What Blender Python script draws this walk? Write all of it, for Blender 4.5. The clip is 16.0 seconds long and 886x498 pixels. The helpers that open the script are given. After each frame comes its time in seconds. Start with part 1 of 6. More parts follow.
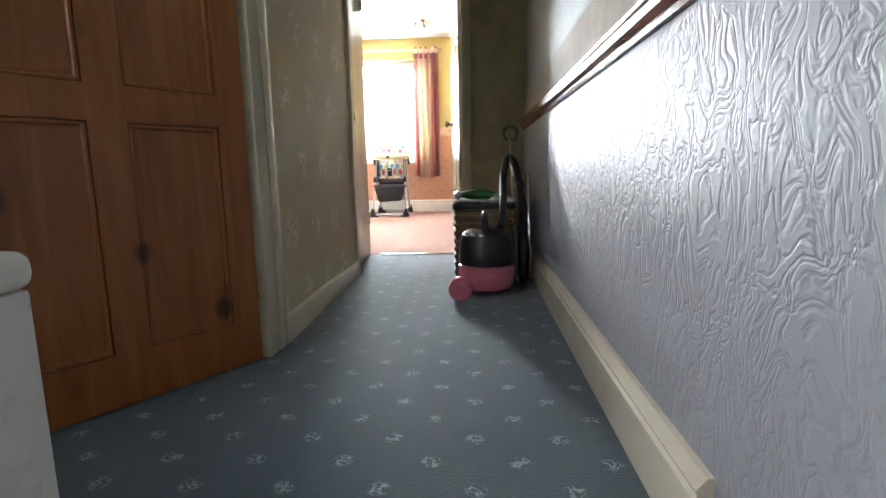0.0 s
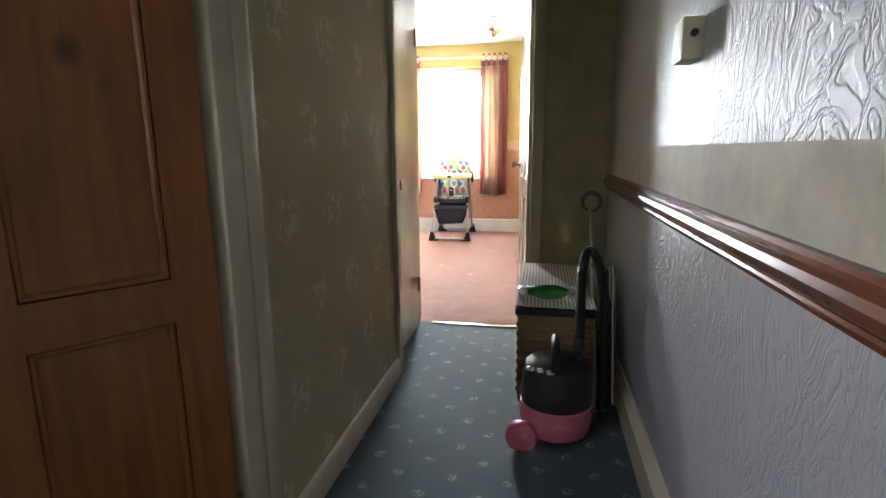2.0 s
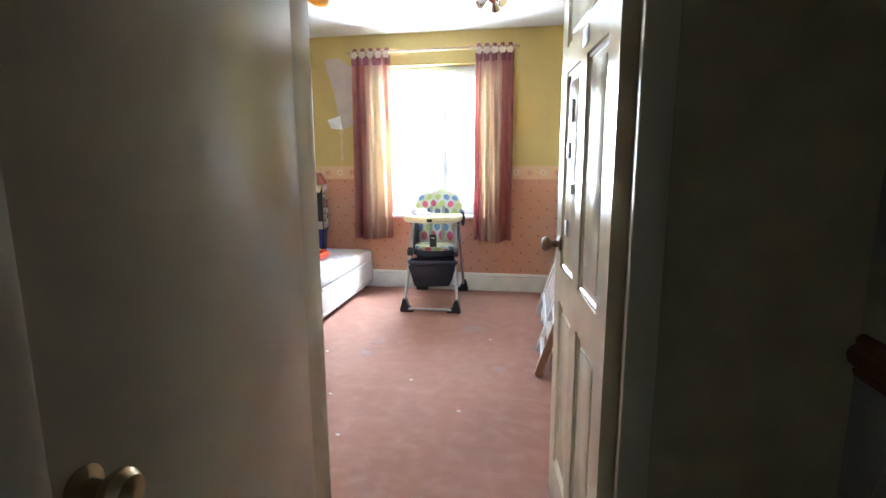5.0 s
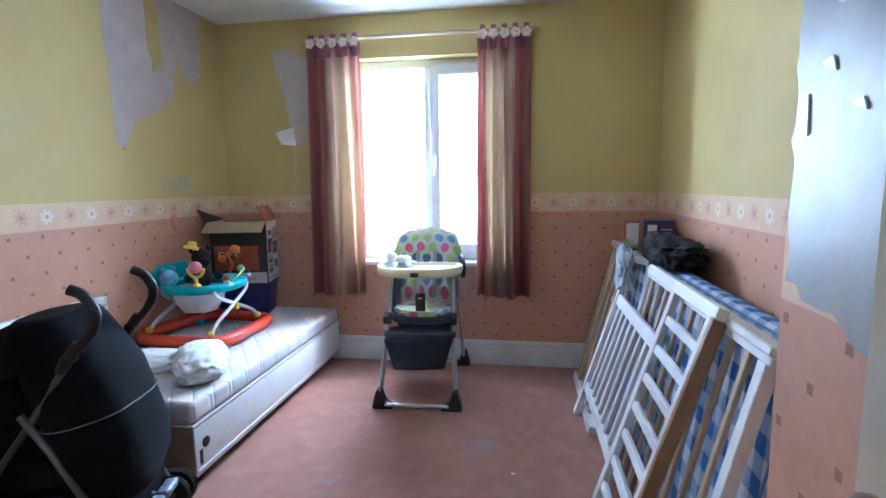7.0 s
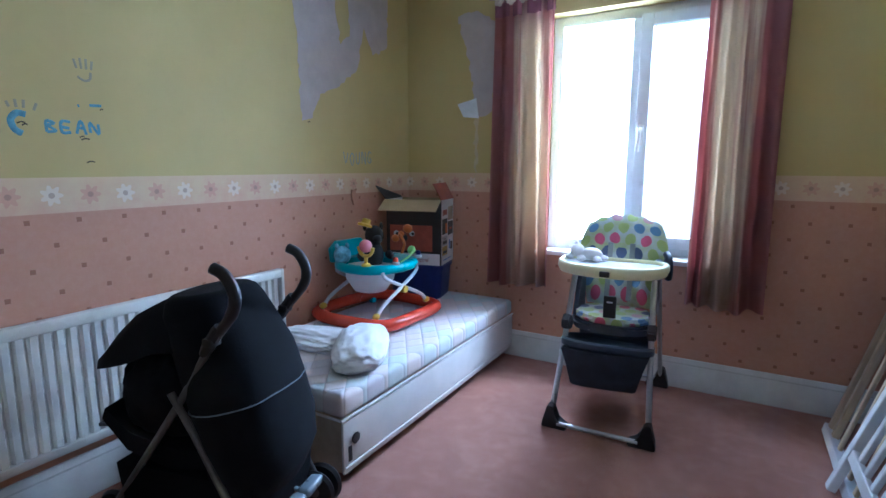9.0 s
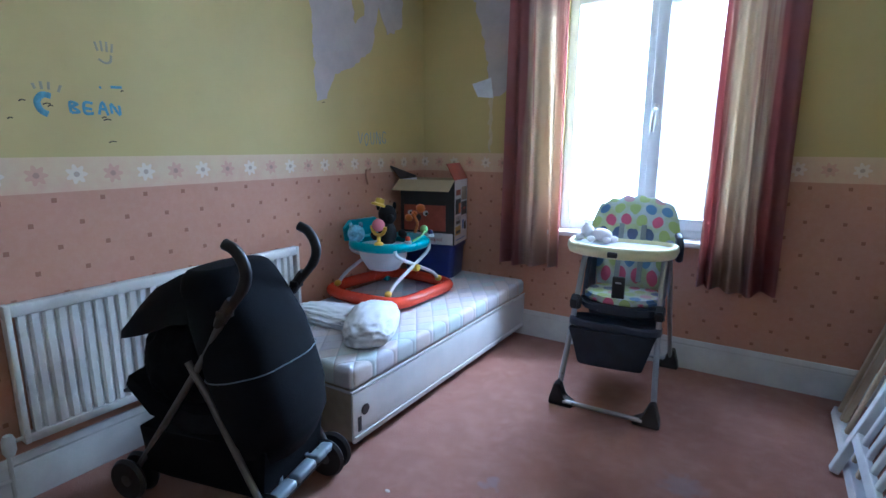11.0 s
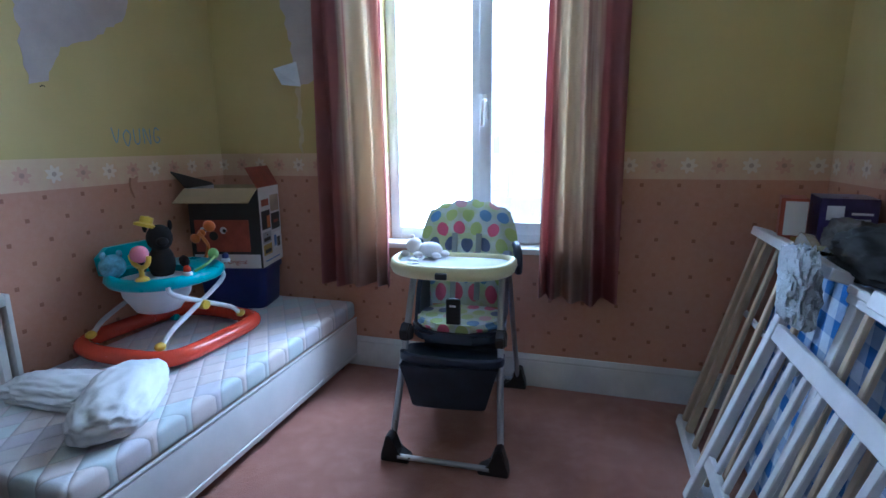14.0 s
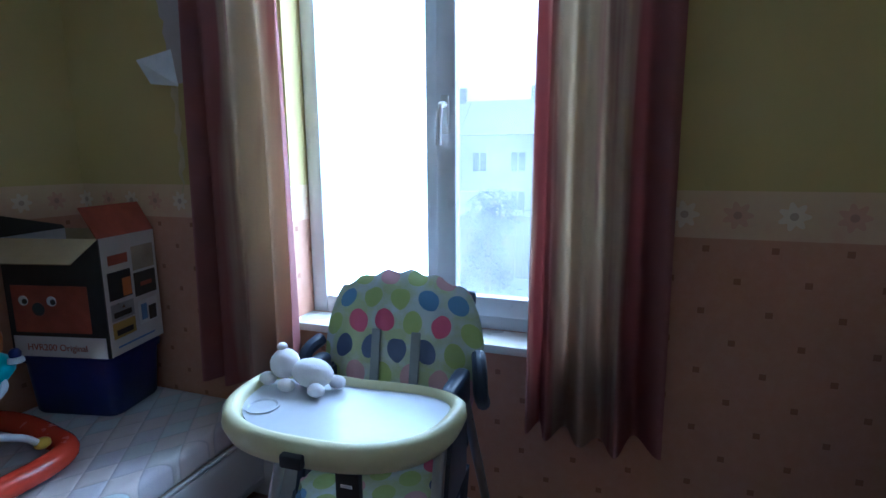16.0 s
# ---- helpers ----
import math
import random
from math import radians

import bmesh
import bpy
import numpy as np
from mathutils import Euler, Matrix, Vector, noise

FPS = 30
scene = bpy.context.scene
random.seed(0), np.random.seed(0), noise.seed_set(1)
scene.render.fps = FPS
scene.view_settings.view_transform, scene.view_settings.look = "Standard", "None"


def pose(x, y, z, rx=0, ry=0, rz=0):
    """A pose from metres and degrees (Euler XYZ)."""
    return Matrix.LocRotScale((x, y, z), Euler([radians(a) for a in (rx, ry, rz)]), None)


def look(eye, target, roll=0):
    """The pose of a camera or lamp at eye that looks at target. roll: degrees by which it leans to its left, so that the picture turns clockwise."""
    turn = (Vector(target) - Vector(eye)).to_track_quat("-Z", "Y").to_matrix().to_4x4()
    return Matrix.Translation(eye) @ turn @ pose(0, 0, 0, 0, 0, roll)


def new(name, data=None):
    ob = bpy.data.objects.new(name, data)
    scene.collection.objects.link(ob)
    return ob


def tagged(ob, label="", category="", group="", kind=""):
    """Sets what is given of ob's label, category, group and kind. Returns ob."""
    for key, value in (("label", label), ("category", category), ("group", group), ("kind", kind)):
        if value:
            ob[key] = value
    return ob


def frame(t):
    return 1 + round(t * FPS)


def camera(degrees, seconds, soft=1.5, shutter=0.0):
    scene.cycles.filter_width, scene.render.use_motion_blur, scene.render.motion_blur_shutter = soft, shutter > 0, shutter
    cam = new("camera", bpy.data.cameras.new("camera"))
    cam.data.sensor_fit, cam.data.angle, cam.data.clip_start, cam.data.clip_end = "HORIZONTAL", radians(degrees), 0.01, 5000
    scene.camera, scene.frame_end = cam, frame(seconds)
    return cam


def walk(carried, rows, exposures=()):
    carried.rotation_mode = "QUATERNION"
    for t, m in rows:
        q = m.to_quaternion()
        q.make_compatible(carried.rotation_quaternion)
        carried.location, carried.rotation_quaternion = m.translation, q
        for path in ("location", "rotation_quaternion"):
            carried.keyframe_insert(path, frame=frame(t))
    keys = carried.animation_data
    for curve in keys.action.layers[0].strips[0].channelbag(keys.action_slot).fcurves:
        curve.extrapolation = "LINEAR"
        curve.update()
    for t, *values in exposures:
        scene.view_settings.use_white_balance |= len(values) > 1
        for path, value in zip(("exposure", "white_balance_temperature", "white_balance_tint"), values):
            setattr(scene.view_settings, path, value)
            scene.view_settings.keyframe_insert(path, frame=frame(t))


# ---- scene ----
cam = camera(82.0, 16.0)
METRES, EYE, TILT, LEAN, TURN = 6.5, 0.615, 0.0, 0.0, 3.5
ROWS = [
    (0.0, 0.0, 0.0, 0.0, -0.16, -8.91, 1.03),
    (0.5, 0.004, 0.0254, 0.0229, 0.23, -9.52, 0.75),
    (1.0, 0.0053, 0.0477, 0.0486, 0.54, -9.95, 0.66),
    (1.5, 0.0067, 0.072, 0.0617, 1.62, -10.26, 0.84),
    (2.0, 0.0037, 0.0939, 0.0732, 7.39, -10.92, 0.5),
    (2.5, 0.0003, 0.132, 0.0921, 11.13, -11.34, 0.55),
    (3.0, 0.0034, 0.1682, 0.1006, 11.33, -11.59, 0.45),
    (3.5, 0.0078, 0.2231, 0.1059, 10.64, -11.7, 0.29),
    (4.0, -0.0005, 0.2857, 0.1055, 9.48, -11.49, -0.54),
    (4.5, -0.0083, 0.3435, 0.104, 7.53, -10.9, -0.13),
    (7.0, -0.0407, 0.6133, 0.1017, 5.56, -7.15, 0.71),
    (7.5, -0.0392, 0.6485, 0.1008, 5.49, -7.3, 1.31),
    (8.0, -0.0394, 0.6793, 0.0993, 9.56, -7.61, 0.29),
    (8.5, -0.0485, 0.6829, 0.0986, 17.58, -8.12, -0.09),
    (9.0, -0.0535, 0.6813, 0.0984, 26.57, -9.15, -0.12),
    (11.5, -0.0414, 0.6798, 0.0986, 29.0, -11.66, -0.12),
    (12.0, -0.0425, 0.6801, 0.0982, 23.67, -11.78, -0.43),
    (12.5, -0.0441, 0.6814, 0.0989, 21.37, -11.66, -0.07),
    (13.0, -0.046, 0.695, 0.0979, 17.86, -11.55, 0.87),
    (13.5, -0.0429, 0.7321, 0.1004, 14.96, -11.42, 1.23),
    (14.0, -0.0423, 0.7671, 0.0984, 13.19, -11.57, 0.55),
    (14.5, -0.0474, 0.8066, 0.1003, 12.62, -11.44, 0.58),
    (15.0, -0.043, 0.8482, 0.1, 12.13, -11.0, 1.72),
    (15.5, -0.035, 0.8866, 0.104, 14.0, -10.77, 0.99),
    (16.0, -0.033, 0.9285, 0.1048, 16.32, -9.81, 0.4),
]
EXPOSURES = [(0.0, 4.05, 6700, 15), (0.6, 3.85, 6700, 15), (1.5, 3.70, 6750, 15), (3.0, 3.50, 6700, 15), (3.5, 3.45, 6550, 15), (4.5, 3.10, 6200, 14), (7.0, 1.95, 5000, 16), (8.0, 1.75, 4850, 15), (9.0, 1.48, 4700, 15), (11.5, 1.45, 4700, 14), (13.0, 1.38, 4650, 14), (14.5, 0.78, 4600, 14), (16.0, 0.18, 4500, 11)]
walk(cam, [(t, pose(0, 0, EYE, TILT, LEAN, TURN) @ pose(METRES * x, METRES * y, METRES * z, 90 + pitch, roll, yaw)) for t, x, y, z, yaw, pitch, roll in ROWS], EXPOSURES)

# ---- daylight: an overcast sky, seen through the windows ----
world = bpy.data.worlds.new("sky")
scene.world = world
world.use_nodes = True
wn = world.node_tree
sky = wn.nodes.new("ShaderNodeTexSky")
sky.sky_type, sky.sun_disc = "NISHITA", False
sky.sun_elevation, sky.sun_rotation = radians(50), radians(40)
sky.air_density, sky.dust_density = 1.0, 4.0
cloud = wn.nodes.new("ShaderNodeHueSaturation")
cloud.inputs["Saturation"].default_value, cloud.inputs["Value"].default_value = 0.35, 1.6
wn.links.new(sky.outputs[0], cloud.inputs["Color"])
wn.links.new(cloud.outputs[0], wn.nodes["Background"].inputs[0])
wn.nodes["Background"].inputs[1].default_value = 0.15
sun = new("sun", bpy.data.lights.new("sun", "SUN"))
sun.data.energy, sun.data.angle, sun.data.color = 1.0, radians(20), (1.0, 0.97, 0.93)
sun.matrix_world = look((0, 0, 8), (-1.2, -1.5, 5.5))


def skylight(name, at, to, sx, sy, watts, colour):
    """A stand-in for the part of the sky that a window looks up to; also makes the added stair fill."""
    ob = new(name, bpy.data.lights.new(name, "AREA"))
    ob.data.shape, ob.data.size, ob.data.size_y, ob.data.energy, ob.data.color = "RECTANGLE", sx, sy, watts, colour
    ob.matrix_world = look(at, to)


skylight("sky_light_room", (0.1, 9.6, 3.25), (-1.4, 6.6, 1.0), 4.0, 2.0, 118, (0.78, 0.92, 1.0))
skylight("sky_light_pane", (-1.44, 7.70, 1.445), (-1.44, 6.0, 1.42), 0.42, 1.36, 14, (0.84, 0.94, 1.0))
# added weak fill for the landing, out of view; no known window there
skylight("fill_light_stairs", (-1.90, -0.35, 1.5), (0.3, 0.6, 0.7), 1.0, 1.2, 0.02, (0.85, 0.94, 1.0))


# ---- materials ----
def nodes_of(name):
    m = bpy.data.materials.new(name)
    m.use_nodes = True
    return m, m.node_tree, m.node_tree.nodes["Principled BSDF"]


def nd(nt, kind, **values):
    n = nt.nodes.new("ShaderNode" + kind)
    for k, v in values.items():
        if k in ("operation", "blend_type", "data_type", "noise_dimensions", "feature", "wave_type", "bands_direction", "distance"):
            if k == "operation":
                n.operation = v
            elif k == "blend_type":
                n.blend_type = v
            elif k == "data_type":
                n.data_type = v
            elif k == "feature":
                n.feature = v
        else:
            sock = n.inputs[int(k[1:])] if k[0] == "i" and k[1:].isdigit() else n.inputs[k]
            if isinstance(v, bpy.types.NodeSocket):
                nt.links.new(v, sock)
            else:
                sock.default_value = v
    return n


def calc(nt, op, a, b=0.0, c=0.0):
    n = nd(nt, "Math", operation=op, i0=a, i1=b)
    if op in ("MULTIPLY_ADD", "SMOOTH_MIN", "COMPARE"):
        if isinstance(c, bpy.types.NodeSocket):
            nt.links.new(c, n.inputs[2])
        else:
            n.inputs[2].default_value = c
    return n.outputs[0]


def rgb(c):
    return (*c, 1.0)


def blend(nt, fac, a, b, how="MIX"):
    n = nt.nodes.new("ShaderNodeMix")
    n.data_type, n.blend_type = "RGBA", how
    for sock, v in ((n.inputs[0], fac), (n.inputs[6], a), (n.inputs[7], b)):
        if isinstance(v, bpy.types.NodeSocket):
            nt.links.new(v, sock)
        else:
            sock.default_value = rgb(v) if isinstance(v, tuple) and len(v) == 3 else v
    return n.outputs[2]


def ramp(nt, fac, lo, hi):
    n = nd(nt, "MapRange", i0=fac, i1=lo, i2=hi)
    return n.outputs[0]


def noise_tex(nt, vec, scale, detail=4.0, rough=0.55, distort=0.0):
    n = nd(nt, "TexNoise", Scale=scale, Detail=detail, Roughness=rough, Distortion=distort)
    if vec is not None:
        nt.links.new(vec, n.inputs["Vector"])
    return n.outputs["Fac"]


def place(nt):
    return nt.nodes.new("ShaderNodeNewGeometry").outputs["Position"]


def local(nt):
    return nt.nodes.new("ShaderNodeTexCoord").outputs["Object"]


def relief(nt, bsdf, height, strength, depth=0.002):
    n = nd(nt, "Bump", Strength=strength, Distance=depth, Height=height)
    nt.links.new(n.outputs[0], bsdf.inputs["Normal"])


def plain(name, colour, rough=0.5, metal=0.0, vary=0.15, scale=14.0, bump=0.15, grain=90.0, clear=0.0, sheen=0.0, local_space=True):
    """Paint, plastic, cloth or metal: a base colour that varies at two scales, with fine relief."""
    m, nt, b = nodes_of(name)
    v = local(nt) if local_space else place(nt)
    big, fine = noise_tex(nt, v, scale), noise_tex(nt, v, grain, 3.0)
    dark = tuple(c * (1 - vary) for c in colour)
    light = tuple(min(1.0, c * (1 + vary * 0.6)) for c in colour)
    c1 = blend(nt, ramp(nt, big, 0.3, 0.7), dark, light)
    c2 = blend(nt, calc(nt, "MULTIPLY", ramp(nt, fine, 0.35, 0.75), 0.25), c1, dark)
    nt.links.new(c2, b.inputs["Base Color"])
    nt.links.new(calc(nt, "MULTIPLY_ADD", big, 0.16, rough - 0.08), b.inputs["Roughness"])
    b.inputs["Metallic"].default_value = metal
    b.inputs["Coat Weight"].default_value = clear
    b.inputs["Sheen Weight"].default_value = sheen
    if bump:
        relief(nt, b, fine, bump)
    return m


def uv_of_wall(nt):
    sep = nd(nt, "SeparateXYZ", i0=place(nt))
    return calc(nt, "ADD", sep.outputs[0], sep.outputs[1]), sep.outputs[2]


def lattice(nt, u, v, du, dv):
    """Offsets from the nearest node of a staggered lattice, and the row number."""
    vv = calc(nt, "DIVIDE", v, dv)
    row = calc(nt, "FLOOR", vv)
    odd = calc(nt, "MULTIPLY", calc(nt, "PINGPONG", row, 1.0), 0.5)
    uu = calc(nt, "ADD", calc(nt, "DIVIDE", u, du), odd)
    fu = calc(nt, "MULTIPLY", calc(nt, "SUBTRACT", calc(nt, "FRACT", uu), 0.5), du)
    fv = calc(nt, "MULTIPLY", calc(nt, "SUBTRACT", calc(nt, "FRACT", vv), 0.5), dv)
    return fu, fv, calc(nt, "FLOOR", uu), row


def paper_upper():
    m, nt, b = nodes_of("yellow_wallpaper")
    p = place(nt)
    big, fine = noise_tex(nt, p, 1.3, 5.0, 0.6), noise_tex(nt, p, 120.0, 3.0)
    c = blend(nt, ramp(nt, big, 0.3, 0.7), (0.52, 0.405, 0.15), (0.60, 0.475, 0.19))
    scuff = ramp(nt, noise_tex(nt, p, 7.0, 6.0, 0.7), 0.62, 0.78)
    c = blend(nt, calc(nt, "MULTIPLY", scuff, 0.25), c, (0.42, 0.33, 0.16))
    nt.links.new(c, b.inputs["Base Color"])
    b.inputs["Roughness"].default_value = 0.72
    relief(nt, b, fine, 0.25, 0.001)
    return m


def paper_lower():
    m, nt, b = nodes_of("terracotta_wallpaper")
    u, v = uv_of_wall(nt)
    fu, fv, _, _ = lattice(nt, u, v, 0.16, 0.085)
    d = calc(nt, "MAXIMUM", calc(nt, "ABSOLUTE", fu), calc(nt, "ABSOLUTE", fv))
    dot = calc(nt, "LESS_THAN", d, 0.0085)
    p = place(nt)
    big, fine = noise_tex(nt, p, 1.6, 5.0, 0.6), noise_tex(nt, p, 45.0, 5.0, 0.7)
    c = blend(nt, ramp(nt, big, 0.3, 0.7), (0.50, 0.245, 0.15), (0.57, 0.295, 0.19))
    c = blend(nt, calc(nt, "MULTIPLY", ramp(nt, fine, 0.4, 0.7), 0.22), c, (0.64, 0.41, 0.31))
    c = blend(nt, calc(nt, "MULTIPLY", dot, 0.75), c, (0.26, 0.10, 0.05))
    nt.links.new(c, b.inputs["Base Color"])
    b.inputs["Roughness"].default_value = 0.72
    relief(nt, b, fine, 0.15, 0.001)
    return m


def paper_border():
    """A border strip with a row of flowers, alternately white and rose."""
    m, nt, b = nodes_of("flower_border")
    u, v = uv_of_wall(nt)
    uu = calc(nt, "DIVIDE", u, 0.125)
    fu = calc(nt, "MULTIPLY", calc(nt, "SUBTRACT", calc(nt, "FRACT", uu), 0.5), 0.125)
    fv = calc(nt, "SUBTRACT", v, 1.152)
    ang = calc(nt, "ARCTAN2", fv, fu)
    rad = calc(nt, "SQRT", calc(nt, "ADD", calc(nt, "MULTIPLY", fu, fu), calc(nt, "MULTIPLY", fv, fv)))
    edge = calc(nt, "MULTIPLY_ADD", calc(nt, "COSINE", calc(nt, "MULTIPLY", ang, 7.0)), 0.007, 0.030)
    petal = calc(nt, "LESS_THAN", rad, edge)
    heart = calc(nt, "LESS_THAN", rad, 0.010)
    odd = calc(nt, "PINGPONG", calc(nt, "FLOOR", uu), 1.0)
    p = place(nt)
    back = blend(nt, ramp(nt, noise_tex(nt, p, 18.0, 4.0), 0.35, 0.7), (0.68, 0.49, 0.31), (0.66, 0.40, 0.27))
    tint = blend(nt, ramp(nt, v, 1.10, 1.22), back, (0.70, 0.56, 0.32), "MIX")
    back = blend(nt, 0.5, back, tint)
    flower = blend(nt, odd, (0.78, 0.70, 0.60), (0.60, 0.29, 0.22))
    c = blend(nt, calc(nt, "MULTIPLY", petal, 0.6), back, flower)
    c = blend(nt, calc(nt, "MULTIPLY", heart, 0.6), c, (0.33, 0.20, 0.15))
    nt.links.new(c, b.inputs["Base Color"])
    b.inputs["Roughness"].default_value = 0.65
    return m


def paper_embossed(name, colour, strength):
    """Painted, deeply embossed paper with a half-gloss: upright wrinkled ridges."""
    m, nt, b = nodes_of(name)
    p = place(nt)
    st = nd(nt, "Mapping", i0=p)
    st.inputs["Scale"].default_value = (1.0, 1.0, 0.55)
    warp = nd(nt, "TexNoise", Scale=5.0, Detail=2.0)
    nt.links.new(st.outputs[0], warp.inputs["Vector"])
    mixv = nd(nt, "VectorMath", i0=warp.outputs["Color"])
    mixv.operation = "MULTIPLY_ADD"
    mixv.inputs[1].default_value = (0.30, 0.30, 0.30)
    nt.links.new(st.outputs[0], mixv.inputs[2])
    ridge = noise_tex(nt, mixv.outputs[0], 24.0, 3.0, 0.5, 0.9)
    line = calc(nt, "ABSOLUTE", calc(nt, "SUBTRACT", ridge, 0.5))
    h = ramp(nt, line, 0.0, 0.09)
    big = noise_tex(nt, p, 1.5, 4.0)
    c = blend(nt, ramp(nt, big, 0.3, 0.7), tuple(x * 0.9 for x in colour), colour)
    # groove shade painted into the colour, following the relief height
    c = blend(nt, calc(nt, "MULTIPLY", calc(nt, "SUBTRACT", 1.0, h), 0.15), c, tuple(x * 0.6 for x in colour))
    nt.links.new(c, b.inputs["Base Color"])
    b.inputs["Roughness"].default_value = 0.5
    relief(nt, b, h, strength, 0.004)
    return m


def paper_landing():
    m, nt, b = nodes_of("cream_floral_wallpaper")
    u, v = uv_of_wall(nt)
    p = place(nt)
    fu, fv, cu, cv = lattice(nt, u, v, 0.30, 0.26)
    rad = calc(nt, "SQRT", calc(nt, "ADD", calc(nt, "MULTIPLY", fu, fu), calc(nt, "MULTIPLY", fv, fv)))
    n = noise_tex(nt, p, 34.0, 3.0, 0.6)
    leaf = calc(nt, "MULTIPLY", ramp(nt, n, 0.5, 0.56), ramp(nt, rad, 0.085, 0.05))
    c = blend(nt, ramp(nt, noise_tex(nt, p, 1.6), 0.3, 0.7), (0.40, 0.33, 0.20), (0.45, 0.375, 0.24))
    c = blend(nt, calc(nt, "MULTIPLY", leaf, 0.55), c, (0.70, 0.66, 0.52))
    nt.links.new(c, b.inputs["Base Color"])
    b.inputs["Roughness"].default_value = 0.5
    relief(nt, b, calc(nt, "ADD", calc(nt, "MULTIPLY", leaf, 0.5), n), 0.2, 0.001)
    return m


def carpet_blue():
    m, nt, b = nodes_of("blue_sprig_carpet")
    p = place(nt)
    sep = nd(nt, "SeparateXYZ", i0=p)
    fu, fv, cu, cv = lattice(nt, sep.outputs[0], sep.outputs[1], 0.19, 0.095)
    turn = calc(nt, "SUBTRACT", calc(nt, "MULTIPLY", calc(nt, "PINGPONG", calc(nt, "ADD", cu, cv), 1.0), 1.6), 0.8)
    a = calc(nt, "SUBTRACT", fu, calc(nt, "MULTIPLY", fv, turn))
    q = calc(nt, "ADD", fv, calc(nt, "MULTIPLY", fu, turn))
    arms = calc(nt, "ABSOLUTE", calc(nt, "SUBTRACT", noise_tex(nt, p, 55.0, 2.0, 0.5), 0.53))
    rad = calc(nt, "SQRT", calc(nt, "ADD", calc(nt, "MULTIPLY", fu, fu), calc(nt, "MULTIPLY", fv, fv)))
    fuzz = noise_tex(nt, p, 160.0, 3.0, 0.6)
    sprig = calc(nt, "MULTIPLY", ramp(nt, calc(nt, "ADD", arms, calc(nt, "MULTIPLY", calc(nt, "ABSOLUTE", q), 1.5)), 0.075, 0.045), ramp(nt, rad, 0.026, 0.016))
    speck = ramp(nt, noise_tex(nt, p, 70.0, 2.0), 0.60, 0.68)
    c = blend(nt, ramp(nt, noise_tex(nt, p, 2.0, 5.0), 0.3, 0.7), (0.019, 0.045, 0.068), (0.031, 0.065, 0.092))
    c = blend(nt, calc(nt, "MULTIPLY", speck, 0.4), c, (0.02, 0.035, 0.06))
    c = blend(nt, calc(nt, "MULTIPLY", sprig, 0.6), c, (0.38, 0.44, 0.46))
    c = blend(nt, calc(nt, "MULTIPLY", fuzz, 0.3), c, (0.03, 0.05, 0.08))
    nt.links.new(c, b.inputs["Base Color"])
    b.inputs["Roughness"].default_value = 0.85
    b.inputs["Sheen Weight"].default_value = 0.25
    relief(nt, b, fuzz, 0.6, 0.004)
    return m


def carpet_terracotta():
    m, nt, b = nodes_of("terracotta_carpet")
    p = place(nt)
    fuzz, mid, big = noise_tex(nt, p, 190.0, 3.0, 0.6), noise_tex(nt, p, 11.0, 5.0, 0.6), noise_tex(nt, p, 1.6, 5.0, 0.6)
    c = blend(nt, ramp(nt, big, 0.3, 0.7), (0.28, 0.115, 0.075), (0.35, 0.155, 0.105))
    c = blend(nt, calc(nt, "MULTIPLY", ramp(nt, mid, 0.45, 0.7), 0.6), c, (0.45, 0.24, 0.175))
    c = blend(nt, calc(nt, "MULTIPLY", ramp(nt, noise_tex(nt, p, 3.3, 6.0, 0.7), 0.60, 0.74), 0.5), c, (0.27, 0.11, 0.075))
    c = blend(nt, calc(nt, "MULTIPLY", ramp(nt, fuzz, 0.35, 0.7), 0.55), c, (0.22, 0.08, 0.05))
    sep = nd(nt, "SeparateXYZ", i0=p)
    for x, y, r in ((-0.70, 6.33, 0.085), (-1.35, 5.72, 0.06), (-1.32, 5.95, 0.04), (-0.45, 5.6, 0.04)):
        dx, dy = calc(nt, "SUBTRACT", sep.outputs[0], x), calc(nt, "SUBTRACT", sep.outputs[1], y)
        d = calc(nt, "SQRT", calc(nt, "ADD", calc(nt, "MULTIPLY", dx, dx), calc(nt, "MULTIPLY", dy, dy)))
        d = calc(nt, "ADD", d, calc(nt, "MULTIPLY", calc(nt, "SUBTRACT", noise_tex(nt, p, 30.0, 4.0), 0.5), 0.16))
        c = blend(nt, calc(nt, "MULTIPLY", ramp(nt, d, r, r * 0.5), 0.55), c, (0.26, 0.20, 0.22))
    nt.links.new(c, b.inputs["Base Color"])
    b.inputs["Roughness"].default_value = 0.9
    b.inputs["Sheen Weight"].default_value = 0.2
    relief(nt, b, calc(nt, "ADD", fuzz, mid), 0.8, 0.006)
    return m


